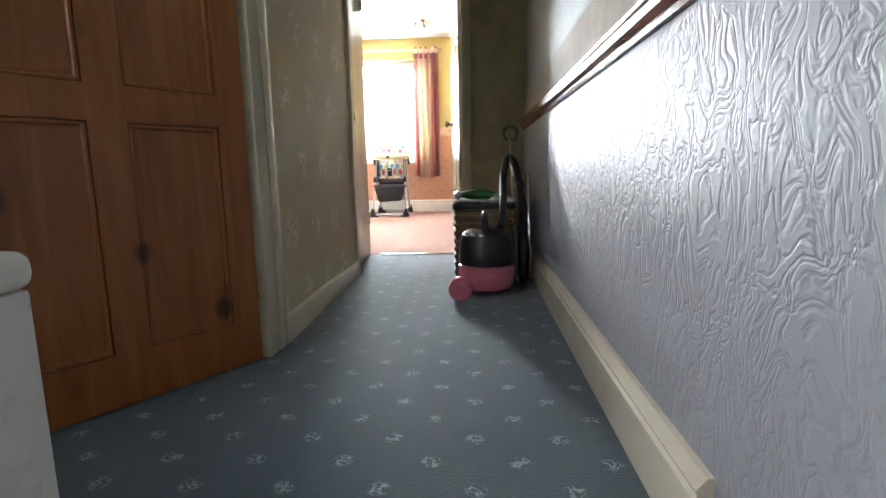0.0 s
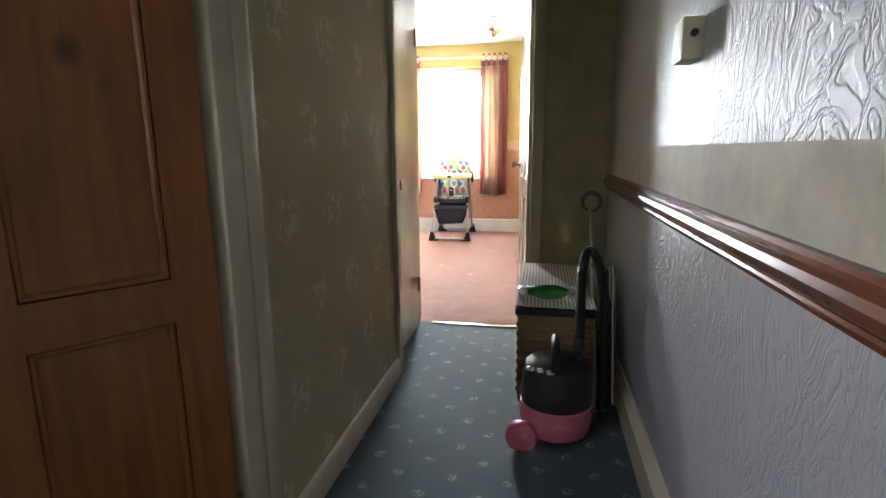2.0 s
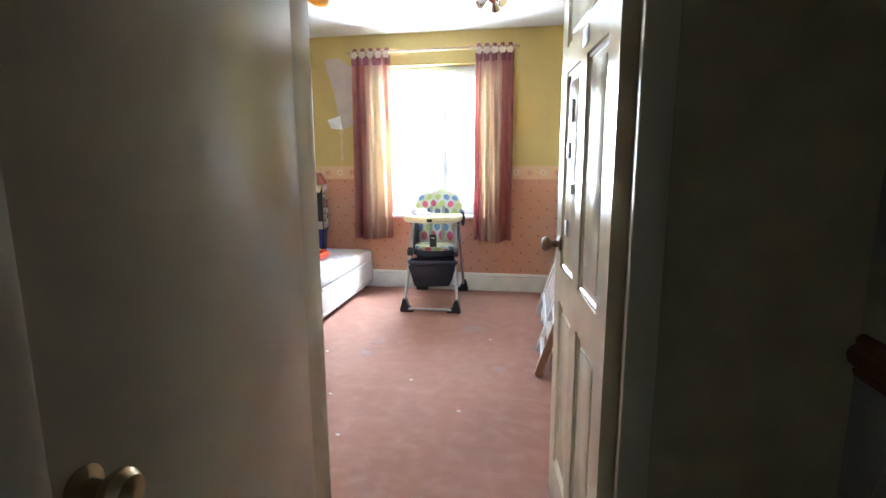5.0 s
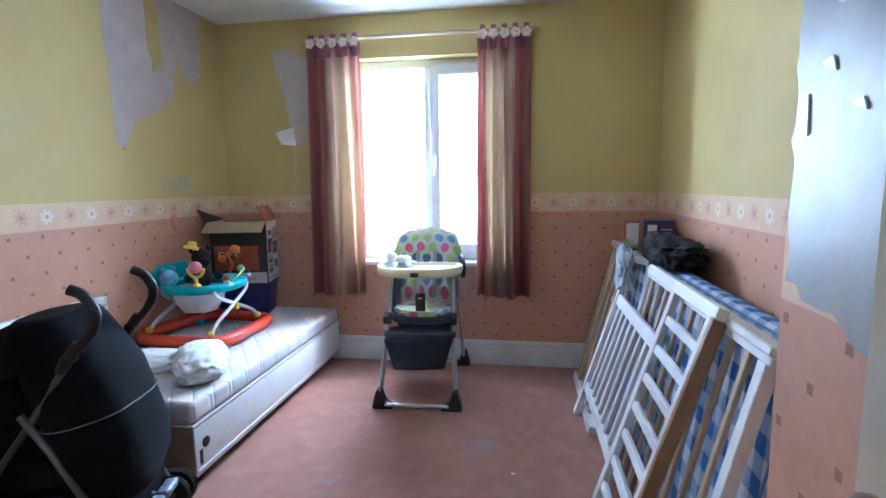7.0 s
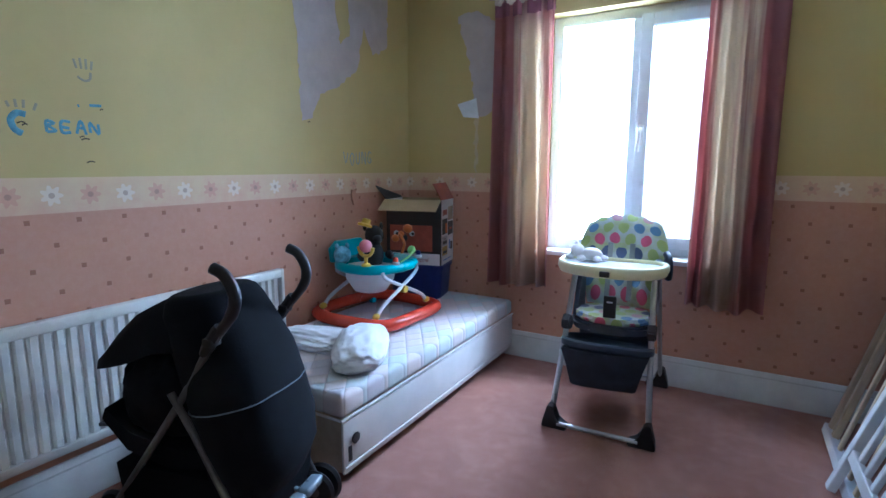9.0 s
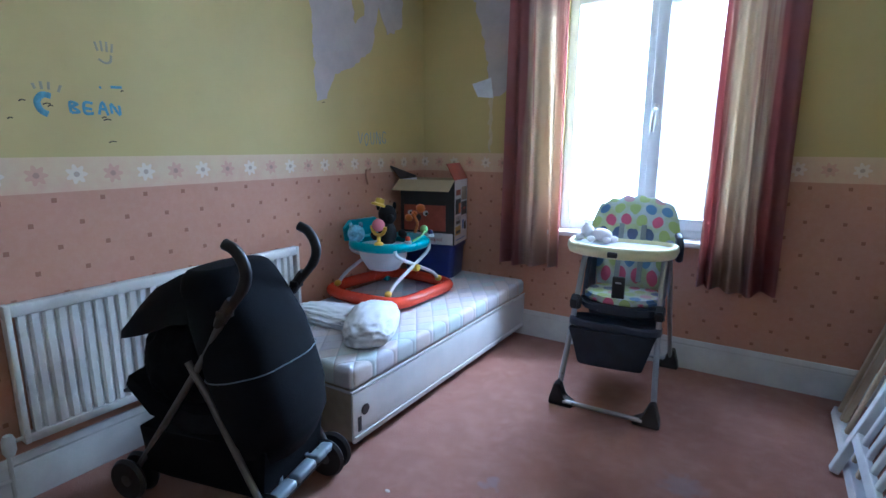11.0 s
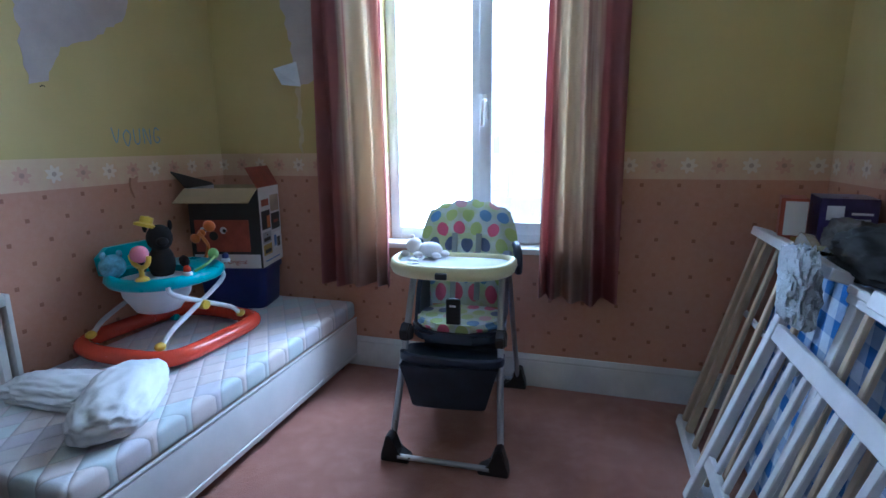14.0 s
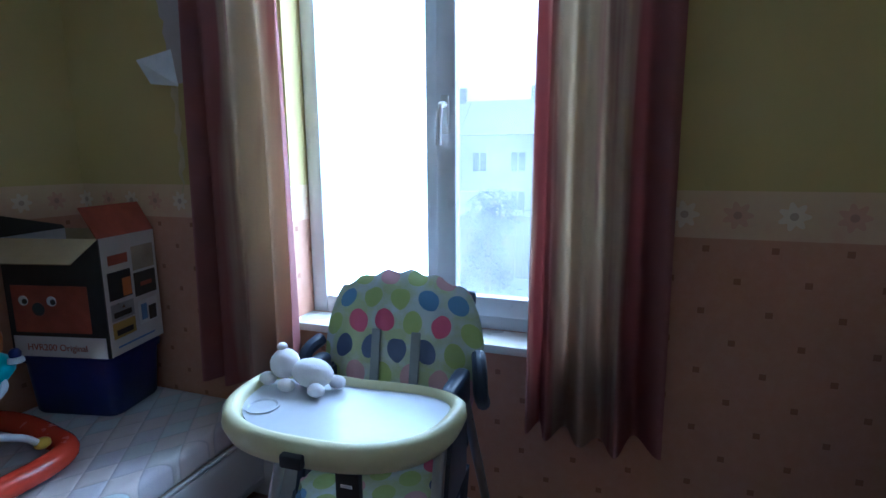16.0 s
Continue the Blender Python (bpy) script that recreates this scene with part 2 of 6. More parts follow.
def wood(name, light, dark, rough=0.4, knots=0.0, along="Z", scale=1.0):
    m, nt, b = nodes_of(name)
    st = nd(nt, "Mapping", i0=local(nt))
    st.inputs["Scale"].default_value = {"Z": (9 * scale, 9 * scale, 0.7 * scale), "Y": (9 * scale, 0.7 * scale, 9 * scale), "X": (0.7 * scale, 9 * scale, 9 * scale)}[along]
    g = noise_tex(nt, st.outputs[0], 2.4, 6.0, 0.6, 1.2)
    streak = noise_tex(nt, st.outputs[0], 16.0, 3.0)
    c = blend(nt, ramp(nt, g, 0.3, 0.7), dark, light)
    c = blend(nt, calc(nt, "MULTIPLY", ramp(nt, streak, 0.45, 0.8), 0.3), c, dark)
    if knots:
        vor = nd(nt, "TexVoronoi", Scale=5.5)
        kn = nd(nt, "Mapping", i0=local(nt))
        kn.inputs["Scale"].default_value = (1.0, 1.0, 0.8)
        nt.links.new(kn.outputs[0], vor.inputs["Vector"])
        c = blend(nt, calc(nt, "MULTIPLY", ramp(nt, vor.outputs["Distance"], 0.20, 0.11), knots), c, (0.05, 0.02, 0.01))
    nt.links.new(c, b.inputs["Base Color"])
    b.inputs["Roughness"].default_value = rough
    relief(nt, b, g, 0.12, 0.001)
    return m


M_UP, M_LOW, M_BORDER = paper_upper(), paper_lower(), paper_border()
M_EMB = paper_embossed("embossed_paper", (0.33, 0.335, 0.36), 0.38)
M_STRIP = plain("smooth_border_paper", (0.52, 0.45, 0.30), 0.55, vary=0.2, scale=10, local_space=False)
M_BAND = plain("smooth_beige_band", (0.40, 0.36, 0.29), 0.75, vary=0.2, scale=10, local_space=False)
M_LAND = paper_landing()
M_BLUE, M_TERRA = carpet_blue(), carpet_terracotta()
M_WHITE = plain("white_gloss_paint", (0.74, 0.73, 0.69), 0.28, vary=0.1, scale=5, bump=0.08, local_space=False)
M_SKIRT = plain("scuffed_skirting_paint", (0.64, 0.63, 0.60), 0.35, vary=0.12, scale=9, local_space=False)
M_CREAM = plain("cream_gloss_paint", (0.62, 0.56, 0.44), 0.18, vary=0.12, scale=4, bump=0.1, local_space=False)
M_CEIL = plain("textured_white_ceiling", (0.78, 0.78, 0.76), 0.8, vary=0.08, scale=6, bump=0.9, grain=26, local_space=False)
M_PLAS = plain("bare_plaster", (0.56, 0.50, 0.50), 0.8, vary=0.18, scale=12, local_space=False)
M_PINE = wood("varnished_pine", (0.36, 0.125, 0.028), (0.22, 0.066, 0.013), 0.35, 0.95)
M_RAIL = wood("dark_red_wood", (0.20, 0.065, 0.035), (0.10, 0.03, 0.018), 0.22, along="Y")
M_BRASS = plain("dull_brass", (0.42, 0.33, 0.20), 0.3, 1.0)
M_CHROME = plain("chrome", (0.66, 0.66, 0.68), 0.15, 1.0, vary=0.05, bump=0)
M_UPVC = plain("white_window_plastic", (0.76, 0.79, 0.82), 0.3, vary=0.05, bump=0.03)
M_DARK = plain("dark_void", (0.03, 0.025, 0.02), 0.9)


# ---- mesh helpers ----
def rings(bm, loops, close_ends=True):
    """Join loops of points, each as long as the next, into a skin."""
    vs = [[bm.verts.new(p) for p in lp] for lp in loops]
    n = len(vs[0])
    for a, b in zip(vs, vs[1:]):
        for i in range(n):
            bm.faces.new((a[i], a[(i + 1) % n], b[(i + 1) % n], b[i]))
    if close_ends:
        bm.faces.new(list(reversed(vs[0])))
        bm.faces.new(vs[-1])


def box(bm, x0, x1, y0, y1, z0, z1, bevel=0.0, seg=2):
    t = bmesh.new()
    bmesh.ops.create_cube(t, size=1)
    for v in t.verts:
        v.co = Vector((x0 + (v.co.x + 0.5) * (x1 - x0), y0 + (v.co.y + 0.5) * (y1 - y0), z0 + (v.co.z + 0.5) * (z1 - z0)))
    if bevel:
        bmesh.ops.bevel(t, geom=t.edges[:], offset=bevel, segments=seg, affect="EDGES", profile=0.5)
    merge(bm, t)


def merge(bm, t):
    me = bpy.data.meshes.new("tmp")
    t.to_mesh(me)
    t.free()
    bm.from_mesh(me)
    bpy.data.meshes.remove(me)


def tube(bm, pts, r, n=10, closed=False):
    """A round bar along the points; r may be one radius or one for each point."""
    pts = [Vector(p) for p in pts]
    rs = r if isinstance(r, (list, tuple)) else [r] * len(pts)
    loops, side = [], None
    for i, p in enumerate(pts):
        if closed:
            d = pts[(i + 1) % len(pts)] - pts[i - 1]
        else:
            d = pts[min(i + 1, len(pts) - 1)] - pts[max(i - 1, 0)]
        d.normalize()
        if side is None:
            side = d.orthogonal().normalized()
        side = (side - d * side.dot(d)).normalized()
        up = d.cross(side)
        loops.append([p + (side * math.cos(2 * math.pi * k / n) + up * math.sin(2 * math.pi * k / n)) * rs[i] for k in range(n)])
    if closed:
        rings(bm, loops + [loops[0]], False)
    else:
        rings(bm, loops)


def curve(pts, n=8, closed=False):
    """Points of a smooth line through the given ones."""
    pts = [Vector(p) for p in pts]
    out, m = [], len(pts)
    for i in range(m if closed else m - 1):
        a, b = pts[i], pts[(i + 1) % m]
        p0 = pts[i - 1] if closed or i > 0 else a
        p3 = pts[(i + 2) % m] if closed or i + 2 < m else b
        for k in range(n):
            t = k / n
            out.append(0.5 * ((2 * a) + (b - p0) * t + (2 * p0 - 5 * a + 4 * b - p3) * t * t + (3 * a - p0 - 3 * b + p3) * t ** 3))
    if not closed:
        out.append(pts[-1])
    return out


def lathe(bm, profile, at=(0, 0, 0), axis="Z", n=20):
    loops = []
    for r, h in profile:
        lp = []
        for k in range(n):
            a = 2 * math.pi * k / n
            c, s = r * math.cos(a), r * math.sin(a)
            v = {"Z": (c, s, h), "X": (h, c, s), "Y": (s, h, c)}[axis]
            lp.append(Vector(at) + Vector(v))
        loops.append(lp)
    rings(bm, loops)


def ball(bm, at, r, squash=(1, 1, 1), u=14, v=9):
    t = bmesh.new()
    bmesh.ops.create_uvsphere(t, u_segments=u, v_segments=v, radius=r)
    for w in t.verts:
        w.co = Vector((w.co.x * squash[0], w.co.y * squash[1], w.co.z * squash[2])) + Vector(at)
    merge(bm, t)


def slab(bm, outline, axis, a, b, bevel=0.0):
    """A flat outline (pairs) made thick along an axis from a to b."""
    t = bmesh.new()
    def put(p, h):
        return {"X": (h, p[0], p[1]), "Y": (p[0], h, p[1]), "Z": (p[0], p[1], h)}[axis]
    rings(t, [[put(p, a) for p in outline], [put(p, b) for p in outline]])
    if bevel:
        bmesh.ops.bevel(t, geom=t.edges[:], offset=bevel, segments=2, affect="EDGES")
    merge(bm, t)


def finish(name, bm, materials, smooth=None):
    bmesh.ops.recalc_face_normals(bm, faces=bm.faces[:])
    me = bpy.data.meshes.new(name)
    bm.to_mesh(me)
    bm.free()
    for m in materials if isinstance(materials, (list, tuple)) else [materials]:
        me.materials.append(m)
    if smooth is not None:
        me.shade_smooth()
        me.set_sharp_from_angle(angle=radians(smooth))
    return me


def part(name, bm, material, parent, label="", smooth=35):
    ob = new(name, finish(name, bm, material, smooth))
    ob.parent = parent
    if label:
        tagged(ob, label)
    return ob


def thing(name, label, category, at=(0, 0, 0), turn=0.0, group="", kind="", tilt=(0, 0)):
    ob = new(name)
    ob.empty_display_size = 0.1
    ob.matrix_world = pose(*at, tilt[0], tilt[1], turn)
    return tagged(ob, label, category, group, kind)


def solid(name, bm, material, label, category, group="", kind="", smooth=35):
    return tagged(new(name, finish(name, bm, material, smooth)), label, category, group, kind)


def setting(name, bm, material, label, smooth=None):
    return solid(name, bm, material, label, name.split("_")[0], kind="structure", smooth=smooth)


def bm_box(*a, **k):
    bm = bmesh.new()
    box(bm, *a, **k)
    return bm


# ---- the large structure: landing with stairs, then the bedroom ----
XL, XR, YB = -2.70, 0.36, 7.50        # bedroom: side walls and window wall
LX, DY, XS = -0.687, 3.66, 0.356                  # landing: its door-side wall, and the wall with the bedroom door
CEIL = 2.44


def banded(name, label, pieces, bands):
    """A wall of upright blocks, its face papered in bands of height."""
    bm = bmesh.new()
    for x0, x1, y0, y1, z0, z1 in pieces:
        cuts = [z0] + [b for b in bands if z0 < b < z1] + [z1]
        for a, b in zip(cuts, cuts[1:]):
            n = len(bm.faces)
            box(bm, x0, x1, y0, y1, a, b)
            bm.faces.ensure_lookup_table()
            idx = sum(1 for c in bands if c <= a + 1e-6)
            for f in bm.faces[n:]:
                f.material_index = idx
    return bm


ROOM_BANDS, ROOM_MATS = (1.09, 1.215), [M_LOW, M_BORDER, M_UP]
LAND_BANDS, LAND_MATS = (0.94, 1.10), [M_EMB, M_BAND, M_EMB]
WX0, WX1, WZ0, WZ1 = -1.68, -0.64, 0.74, 2.15

wall_window = setting("wall_north", banded("w", "", [(XL - 0.1, WX0, YB, YB + 0.25, 0, CEIL), (WX1, XR + 0.1, YB, YB + 0.25, 0, CEIL),
    (WX0, WX1, YB, YB + 0.25, 0, WZ0), (WX0, WX1, YB, YB + 0.25, WZ1, CEIL)], ROOM_BANDS), ROOM_MATS, "bedroom window wall with yellow and terracotta wallpaper and a flower border")
wall_left = setting("wall_west", banded("w", "", [(XL - 0.1, XL, 3.76, YB, 0, CEIL)], ROOM_BANDS), ROOM_MATS, "bedroom wall with scribbled, torn yellow wallpaper above a flower border")
wall_right = setting("wall_east", banded("w", "", [(XR, XR + 0.1, 4.84, YB, 0, CEIL)], ROOM_BANDS), ROOM_MATS, "bedroom wall papered yellow over dotted terracotta with a flower border")
wall_nib = setting("wall_recess", banded("w", "", [(-0.045, XR + 0.1, 3.76, 4.53, 0, CEIL), (-0.10, XR + 0.1, 4.53, 4.84, 0, CEIL)], ROOM_BANDS), ROOM_MATS, "boxed-out papered wall beside the open bedroom door")
bm = bmesh.new()
for b in ((XL - 0.1, LX - 0.1, DY, 3.76, 0, CEIL), (-0.06, XR + 0.1, DY, 3.76, 0, CEIL), (LX - 0.1, -0.06, DY, 3.76, 2.0, CEIL)):
    box(bm, *b)
wall_door = setting("wall_door_side", bm, M_STRIP, "plain wall around the bedroom doorway at the end of the landing")
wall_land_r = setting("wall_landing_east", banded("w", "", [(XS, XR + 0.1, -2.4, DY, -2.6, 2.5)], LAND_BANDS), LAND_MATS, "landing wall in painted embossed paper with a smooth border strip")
bm = bmesh.new()
for b in ((LX - 0.1, LX, 1.6, 2.94, 0, 2.5), (LX - 0.1, LX, 2.94, 3.6, 2.0, 2.5), (LX - 0.1, LX - 0.09, 3.6, DY, 0, 2.0), (LX - 0.1, LX, 3.6, DY, 2.0, 2.5)):
    box(bm, *b)
wall_land_l = setting("wall_landing_west", bm, M_LAND, "landing wall in worn cream floral wallpaper")
bm = bmesh.new()
# the gap in the west stairwell wall is added to admit the stair fill lamp
for b in ((-1.75, -1.62, 1.6, 1.7, 0, 2.5), (-1.62, LX - 0.1, 1.6, 1.7, 2.02, 2.5), (-1.85, -1.75, 0.25, 1.7, -2.6, 2.5), (-1.85, -1.75, -2.4, -0.95, -2.6, 2.5), (-1.85, -1.75, -0.95, 0.25, -2.6, 0.85), (-1.85, -1.75, -0.95, 0.25, 2.15, 2.5),
          (-1.85, XR + 0.1, -2.5, -2.4, -2.6, 2.5),
          (-2.8, LX - 0.1, 3.56, DY, 0, 2.5), (-2.8, -2.7, 1.7, 3.56, 0, 2.5), (-2.8, -1.75, 1.6, 1.7, 0, 2.5)):
    box(bm, *b)
setting("wall_stairwell", bm, M_STRIP, "plain stairwell and side room walls")
setting("ceiling", bm_box(XL - 0.1, XR + 0.1, DY, YB + 0.25, CEIL, CEIL + 0.1), M_CEIL, "white swirl-textured bedroom ceiling")
setting("ceiling_landing", bm_box(-2.8, XR + 0.1, -2.5, DY, 2.5, 2.6), M_CEIL, "white landing ceiling")
setting("floor", bm_box(XL - 0.1, XR + 0.1, 3.70, YB + 0.1, -0.1, 0.0), M_TERRA, "stained terracotta bedroom carpet")
bm = bm_box(-2.8, XR, 0.72, 3.70, -0.1, 0.0)
box(bm, -1.75, -0.52, -2.4, 0.72, -0.1, 0.0)
setting("floor_landing", bm, M_BLUE, "dark blue landing carpet with pale sprigs")
bm = bmesh.new()
for i in range(9):
    box(bm, -0.52, XR, 0.50 - 0.22 * i, 0.72 - 0.22 * i + 0.02, -0.19 * (i + 1) - 0.19, -0.19 * (i + 1), 0.008, 1)
setting("stairs", bm, M_BLUE, "carpeted blue stairs up to the landing", 30)
setting("threshold", bm_box(LX, -0.06, 3.665, 3.70, 0.0, 0.008, bevel=0.003), M_CHROME, "bright metal threshold strip between the carpets", 30)

# ---- landing: mouldings, doors, loose things ----
def moulding(name, label, profile, ends, axis, at, material, flip=1):
    """A straight moulding: a profile (out, up) run along x or y."""
    bm = bmesh.new()
    loops = []
    for e in ends:
        loops.append([(at + flip * o, e, z) if axis == "Y" else (e, at + flip * o, z) for o, z in profile])
    rings(bm, loops)
    return setting(name, bm, material, label, 30)


SKIRT = [(0, 0), (0.018, 0), (0.018, 0.115), (0.014, 0.122), (0.016, 0.130), (0.010, 0.142), (0.006, 0.150), (0, 0.152)]
LOWSK = [(0, 0), (0.016, 0), (0.016, 0.085), (0.010, 0.096), (0, 0.10)]
DADO = [(0, 0.885), (0.010, 0.887), (0.014, 0.897), (0.012, 0.903), (0.024, 0.915), (0.028, 0.930), (0.024, 0.943), (0.014, 0.950), (0.016, 0.960), (0.010, 0.968), (0, 0.970)]
moulding("skirting_landing", "cream gloss skirting board with a moulded top on the landing", [(o * 1.7, z) for o, z in SKIRT], (0.72, DY), "Y", XS, M_CREAM, -1)
moulding("skirting_stairs", "low cream skirting under the floral wallpaper", LOWSK, (1.735, 2.875), "Y", LX, M_CREAM)
moulding("dado_rail", "dark red-brown varnished dado rail", [(o, z - 0.014) for o, z in DADO], (-2.4, 3.645), "Y", XS, M_RAIL, -1)
moulding("skirting_north", "scuffed white skirting board under the window wall", [(o, z * 1.15) for o, z in SKIRT], (XL, XR), "X", YB, M_SKIRT, -1)
moulding("skirting_west", "white skirting board behind the radiator", [(o, z * 1.15) for o, z in SKIRT], (3.76, YB - 0.02), "Y", XL, M_SKIRT)
moulding("skirting_east", "white skirting board behind the stacked cot panels", [(o, z * 1.15) for o, z in SKIRT], (4.84, YB - 0.02), "Y", XR, M_SKIRT, -1)


def architrave(name, label, edges, material):
    bm = bmesh.new()
    for e in edges:
        box(bm, *e, bevel=0.006)
    return setting(name, bm, material, label, 30)


architrave("trim_side_door", "cream architrave around the flush side door", [(LX - 0.02, LX + 0.018, 2.875, 2.94, 0, 2.06), (LX - 0.105, LX - 0.082, 3.598, 3.655, 0, 2.0), (LX - 0.02, LX + 0.018, 2.94, 3.60, 2.0, 2.06)], M_CREAM)
architrave("trim_pine_door", "cream stepped architrave on the wall by the pine door", [(LX - 0.03, LX + 0.010, 1.592, 1.735, 0, 2.1), (LX + 0.008, LX + 0.018, 1.665, 1.730, 0, 2.1)], M_CREAM)
architrave("trim_bedroom_door", "cream architrave around the bedroom doorway", [(-0.075, -0.01, 3.636, 3.662, 0, 2.06), (LX, -0.06, 3.636, 3.662, 1.99, 2.06), (-0.062, -0.046, 3.662, 3.76, 0, 2.0), (LX - 0.12, LX - 0.088, 3.656, 3.76, 0, 2.0)], M_CREAM)


def knob(parent, at, axis, out, material, name="door_knob"):
    """A turned door knob on its rose; it stands out along the axis."""
    bm = bmesh.new()
    s = 1 if out > 0 else -1
    prof = [(0.024, 0), (0.026, 0.004), (0.012, 0.010), (0.010, 0.028), (0.018, 0.034), (0.026, 0.044), (0.027, 0.052), (0.020, 0.062), (0.004, 0.066)]
    lathe(bm, [(r, s * h) for r, h in prof], at, axis, 18)
    return part(name, bm, material, parent, "worn turned metal knob")


side_door = thing("door_1", "closed cream-painted flush door with a small knob", "door", kind="structure")
part("leaf", bm_box(LX - 0.10, LX - 0.06, 2.943, 3.597, 0.008, 1.997, bevel=0.003), M_CREAM, side_door)
knob(side_door, (LX - 0.06, 3.035, 0.928), "X", 1, M_BRASS)
for z in (0.28, 1.72):
    bm = bmesh.new()
    tube(bm, [(LX - 0.055, 3.59, z - 0.045), (LX - 0.055, 3.59, z + 0.045)], 0.007, 8)
    part("hinge", bm, M_BRASS, side_door)


def panelled_door(root, width, height, thick, panels, material, recess=0.011, raised=True):
    """Rails and stiles, with a sunk panel in each field; hinged at x = 0, along x, thick along y."""
    xs = sorted({0.0, width, *[p[0] for p in panels], *[p[1] for p in panels]})
    zs = sorted({0.0, height, *[p[2] for p in panels], *[p[3] for p in panels]})
    bm = bmesh.new()
    for x0, x1 in zip(xs, xs[1:]):
        for z0, z1 in zip(zs, zs[1:]):
            cx, cz = (x0 + x1) / 2, (z0 + z1) / 2
            if not any(p[0] < cx < p[1] and p[2] < cz < p[3] for p in panels):
                box(bm, x0, x1, 0, thick, z0, z1)
    bmesh.ops.remove_doubles(bm, verts=bm.verts[:], dist=1e-5)
    part("frame", bm, material, root, smooth=30)
    for x0, x1, z0, z1 in panels:
        b = bm_box(x0 - 0.002, x1 + 0.002, recess, thick - recess, z0 - 0.002, z1 + 0.002)
        if raised:
            box(b, x0 + 0.035, x1 - 0.035, recess - 0.006, thick - recess + 0.006, z0 + 0.035, z1 - 0.035, 0.005)
        part("panel", b, material, root)
        t = bmesh.new()
        for bx in ((x0, x0 + 0.014, z0, z1), (x1 - 0.014, x1, z0, z1), (x0, x1, z0, z0 + 0.014), (x0, x1, z1 - 0.014, z1)):
            box(t, bx[0], bx[1], 0.004, thick - 0.004, bx[2], bx[3], 0.004, 1)
        part("bead", t, material, root)


pine = thing("door_2", "knotty varnished pine panelled door, standing ajar", "door", (LX - 0.045, 1.592, 0.008), 236.5, kind="structure")
panelled_door(pine, 0.76, 1.99, 0.04, [(0.09, 0.335, 0.14, 0.74), (0.425, 0.67, 0.14, 0.74), (0.09, 0.335, 0.83, 1.50), (0.425, 0.67, 0.83, 1.50), (0.09, 0.335, 1.58, 1.88), (0.425, 0.67, 1.58, 1.88)], M_PINE, 0.013, False)
bm = bmesh.new()
tube(bm, [(-0.004, 0.044, 0.20), (-0.004, 0.044, 0.29)], 0.008, 8)
part("hinge", bm, M_BRASS, pine)
knob(pine, (0.70, 0.04, 0.98), "Y", 1, M_BRASS)

room_door = thing("door_3", "open cream-painted panelled bedroom door with a wooden knob", "door", (-0.062, 3.745, 0.008), 96.0, kind="structure")
panelled_door(room_door, 0.76, 1.98, 0.038, [(0.10, 0.335, 0.16, 0.78), (0.425, 0.66, 0.16, 0.78), (0.10, 0.335, 0.90, 1.55), (0.425, 0.66, 0.90, 1.55), (0.10, 0.66, 1.63, 1.87)], M_CREAM)
knob(room_door, (0.675, 0.038, 0.98), "Y", 1, plain("dark_wood_knob", (0.16, 0.08, 0.045), 0.35), "door_knob")
M_STICK = plain("paper_sticker", (0.75, 0.76, 0.78), 0.4)
for x, z, w, h in ((0.55, 1.42, 0.05, 0.07), (0.58, 1.30, 0.04, 0.05), (0.52, 1.18, 0.05, 0.03), (0.36, 1.60, 0.07, 0.05), (0.57, 1.05, 0.03, 0.05)):
    bm = bm_box(x - w / 2, x + w / 2, 0.028, 0.040, z - h / 2, z + h / 2, bevel=0.002)
    part("sticker", bm, M_STICK, room_door, "half-peeled pale sticker")

newel = thing("newel_post", "white-painted square newel post with a rounded cap at the stair head", "newel post", (-0.555, 0.50, -0.352))
part("post", bm_box(-0.045, 0.045, -0.045, 0.045, 0, 0.84, bevel=0.006), M_WHITE, newel)
part("cap", bm_box(-0.052, 0.052, -0.052, 0.052, 0.84, 0.885, bevel=0.018, seg=4), M_WHITE, newel)

sw = thing("wall_box", "small cream plastic control box on the embossed wall", "control box", (XS, 2.03, 1.30))
part("case", bm_box(-0.05, 0.0, -0.045, 0.045, 0, 0.10, bevel=0.006), plain("aged_cream_plastic", (0.55, 0.50, 0.40), 0.4), sw)
bm = bmesh.new()
lathe(bm, [(0.009, 0), (0.009, -0.012), (0.006, -0.016)], (-0.025, -0.045, 0.06), "Y", 10)
part("button", bm, plain("black_plastic", (0.02, 0.02, 0.022), 0.4), sw)

M_BLACK = plain("black_plastic_matt", (0.018, 0.018, 0.02), 0.45, vary=0.3)
M_GREY = plain("grey_tube_metal", (0.42, 0.43, 0.45), 0.3, 0.8, vary=0.1, bump=0.02)


# hamper with a striped woven cloth
def striped_cloth():
    m, nt, b = nodes_of("striped_woven_cloth")
    sep = nd(nt, "SeparateXYZ", i0=local(nt))
    s = calc(nt, "FRACT", calc(nt, "MULTIPLY", sep.outputs[0], 62.0))
    w = calc(nt, "FRACT", calc(nt, "MULTIPLY", sep.outputs[1], 70.0))
    dark = calc(nt, "MULTIPLY", ramp(nt, s, 0.45, 0.55), ramp(nt, w, 0.2, 0.4))
    c = blend(nt, dark, (0.70, 0.68, 0.62), (0.15, 0.14, 0.13))
    c = blend(nt, calc(nt, "MULTIPLY", noise_tex(nt, local(nt), 12.0), 0.3), c, (0.40, 0.34, 0.26))
    nt.links.new(c, b.inputs["Base Color"])
    b.inputs["Roughness"].default_value = 0.85
    relief(nt, b, w, 0.5, 0.002)
    return m


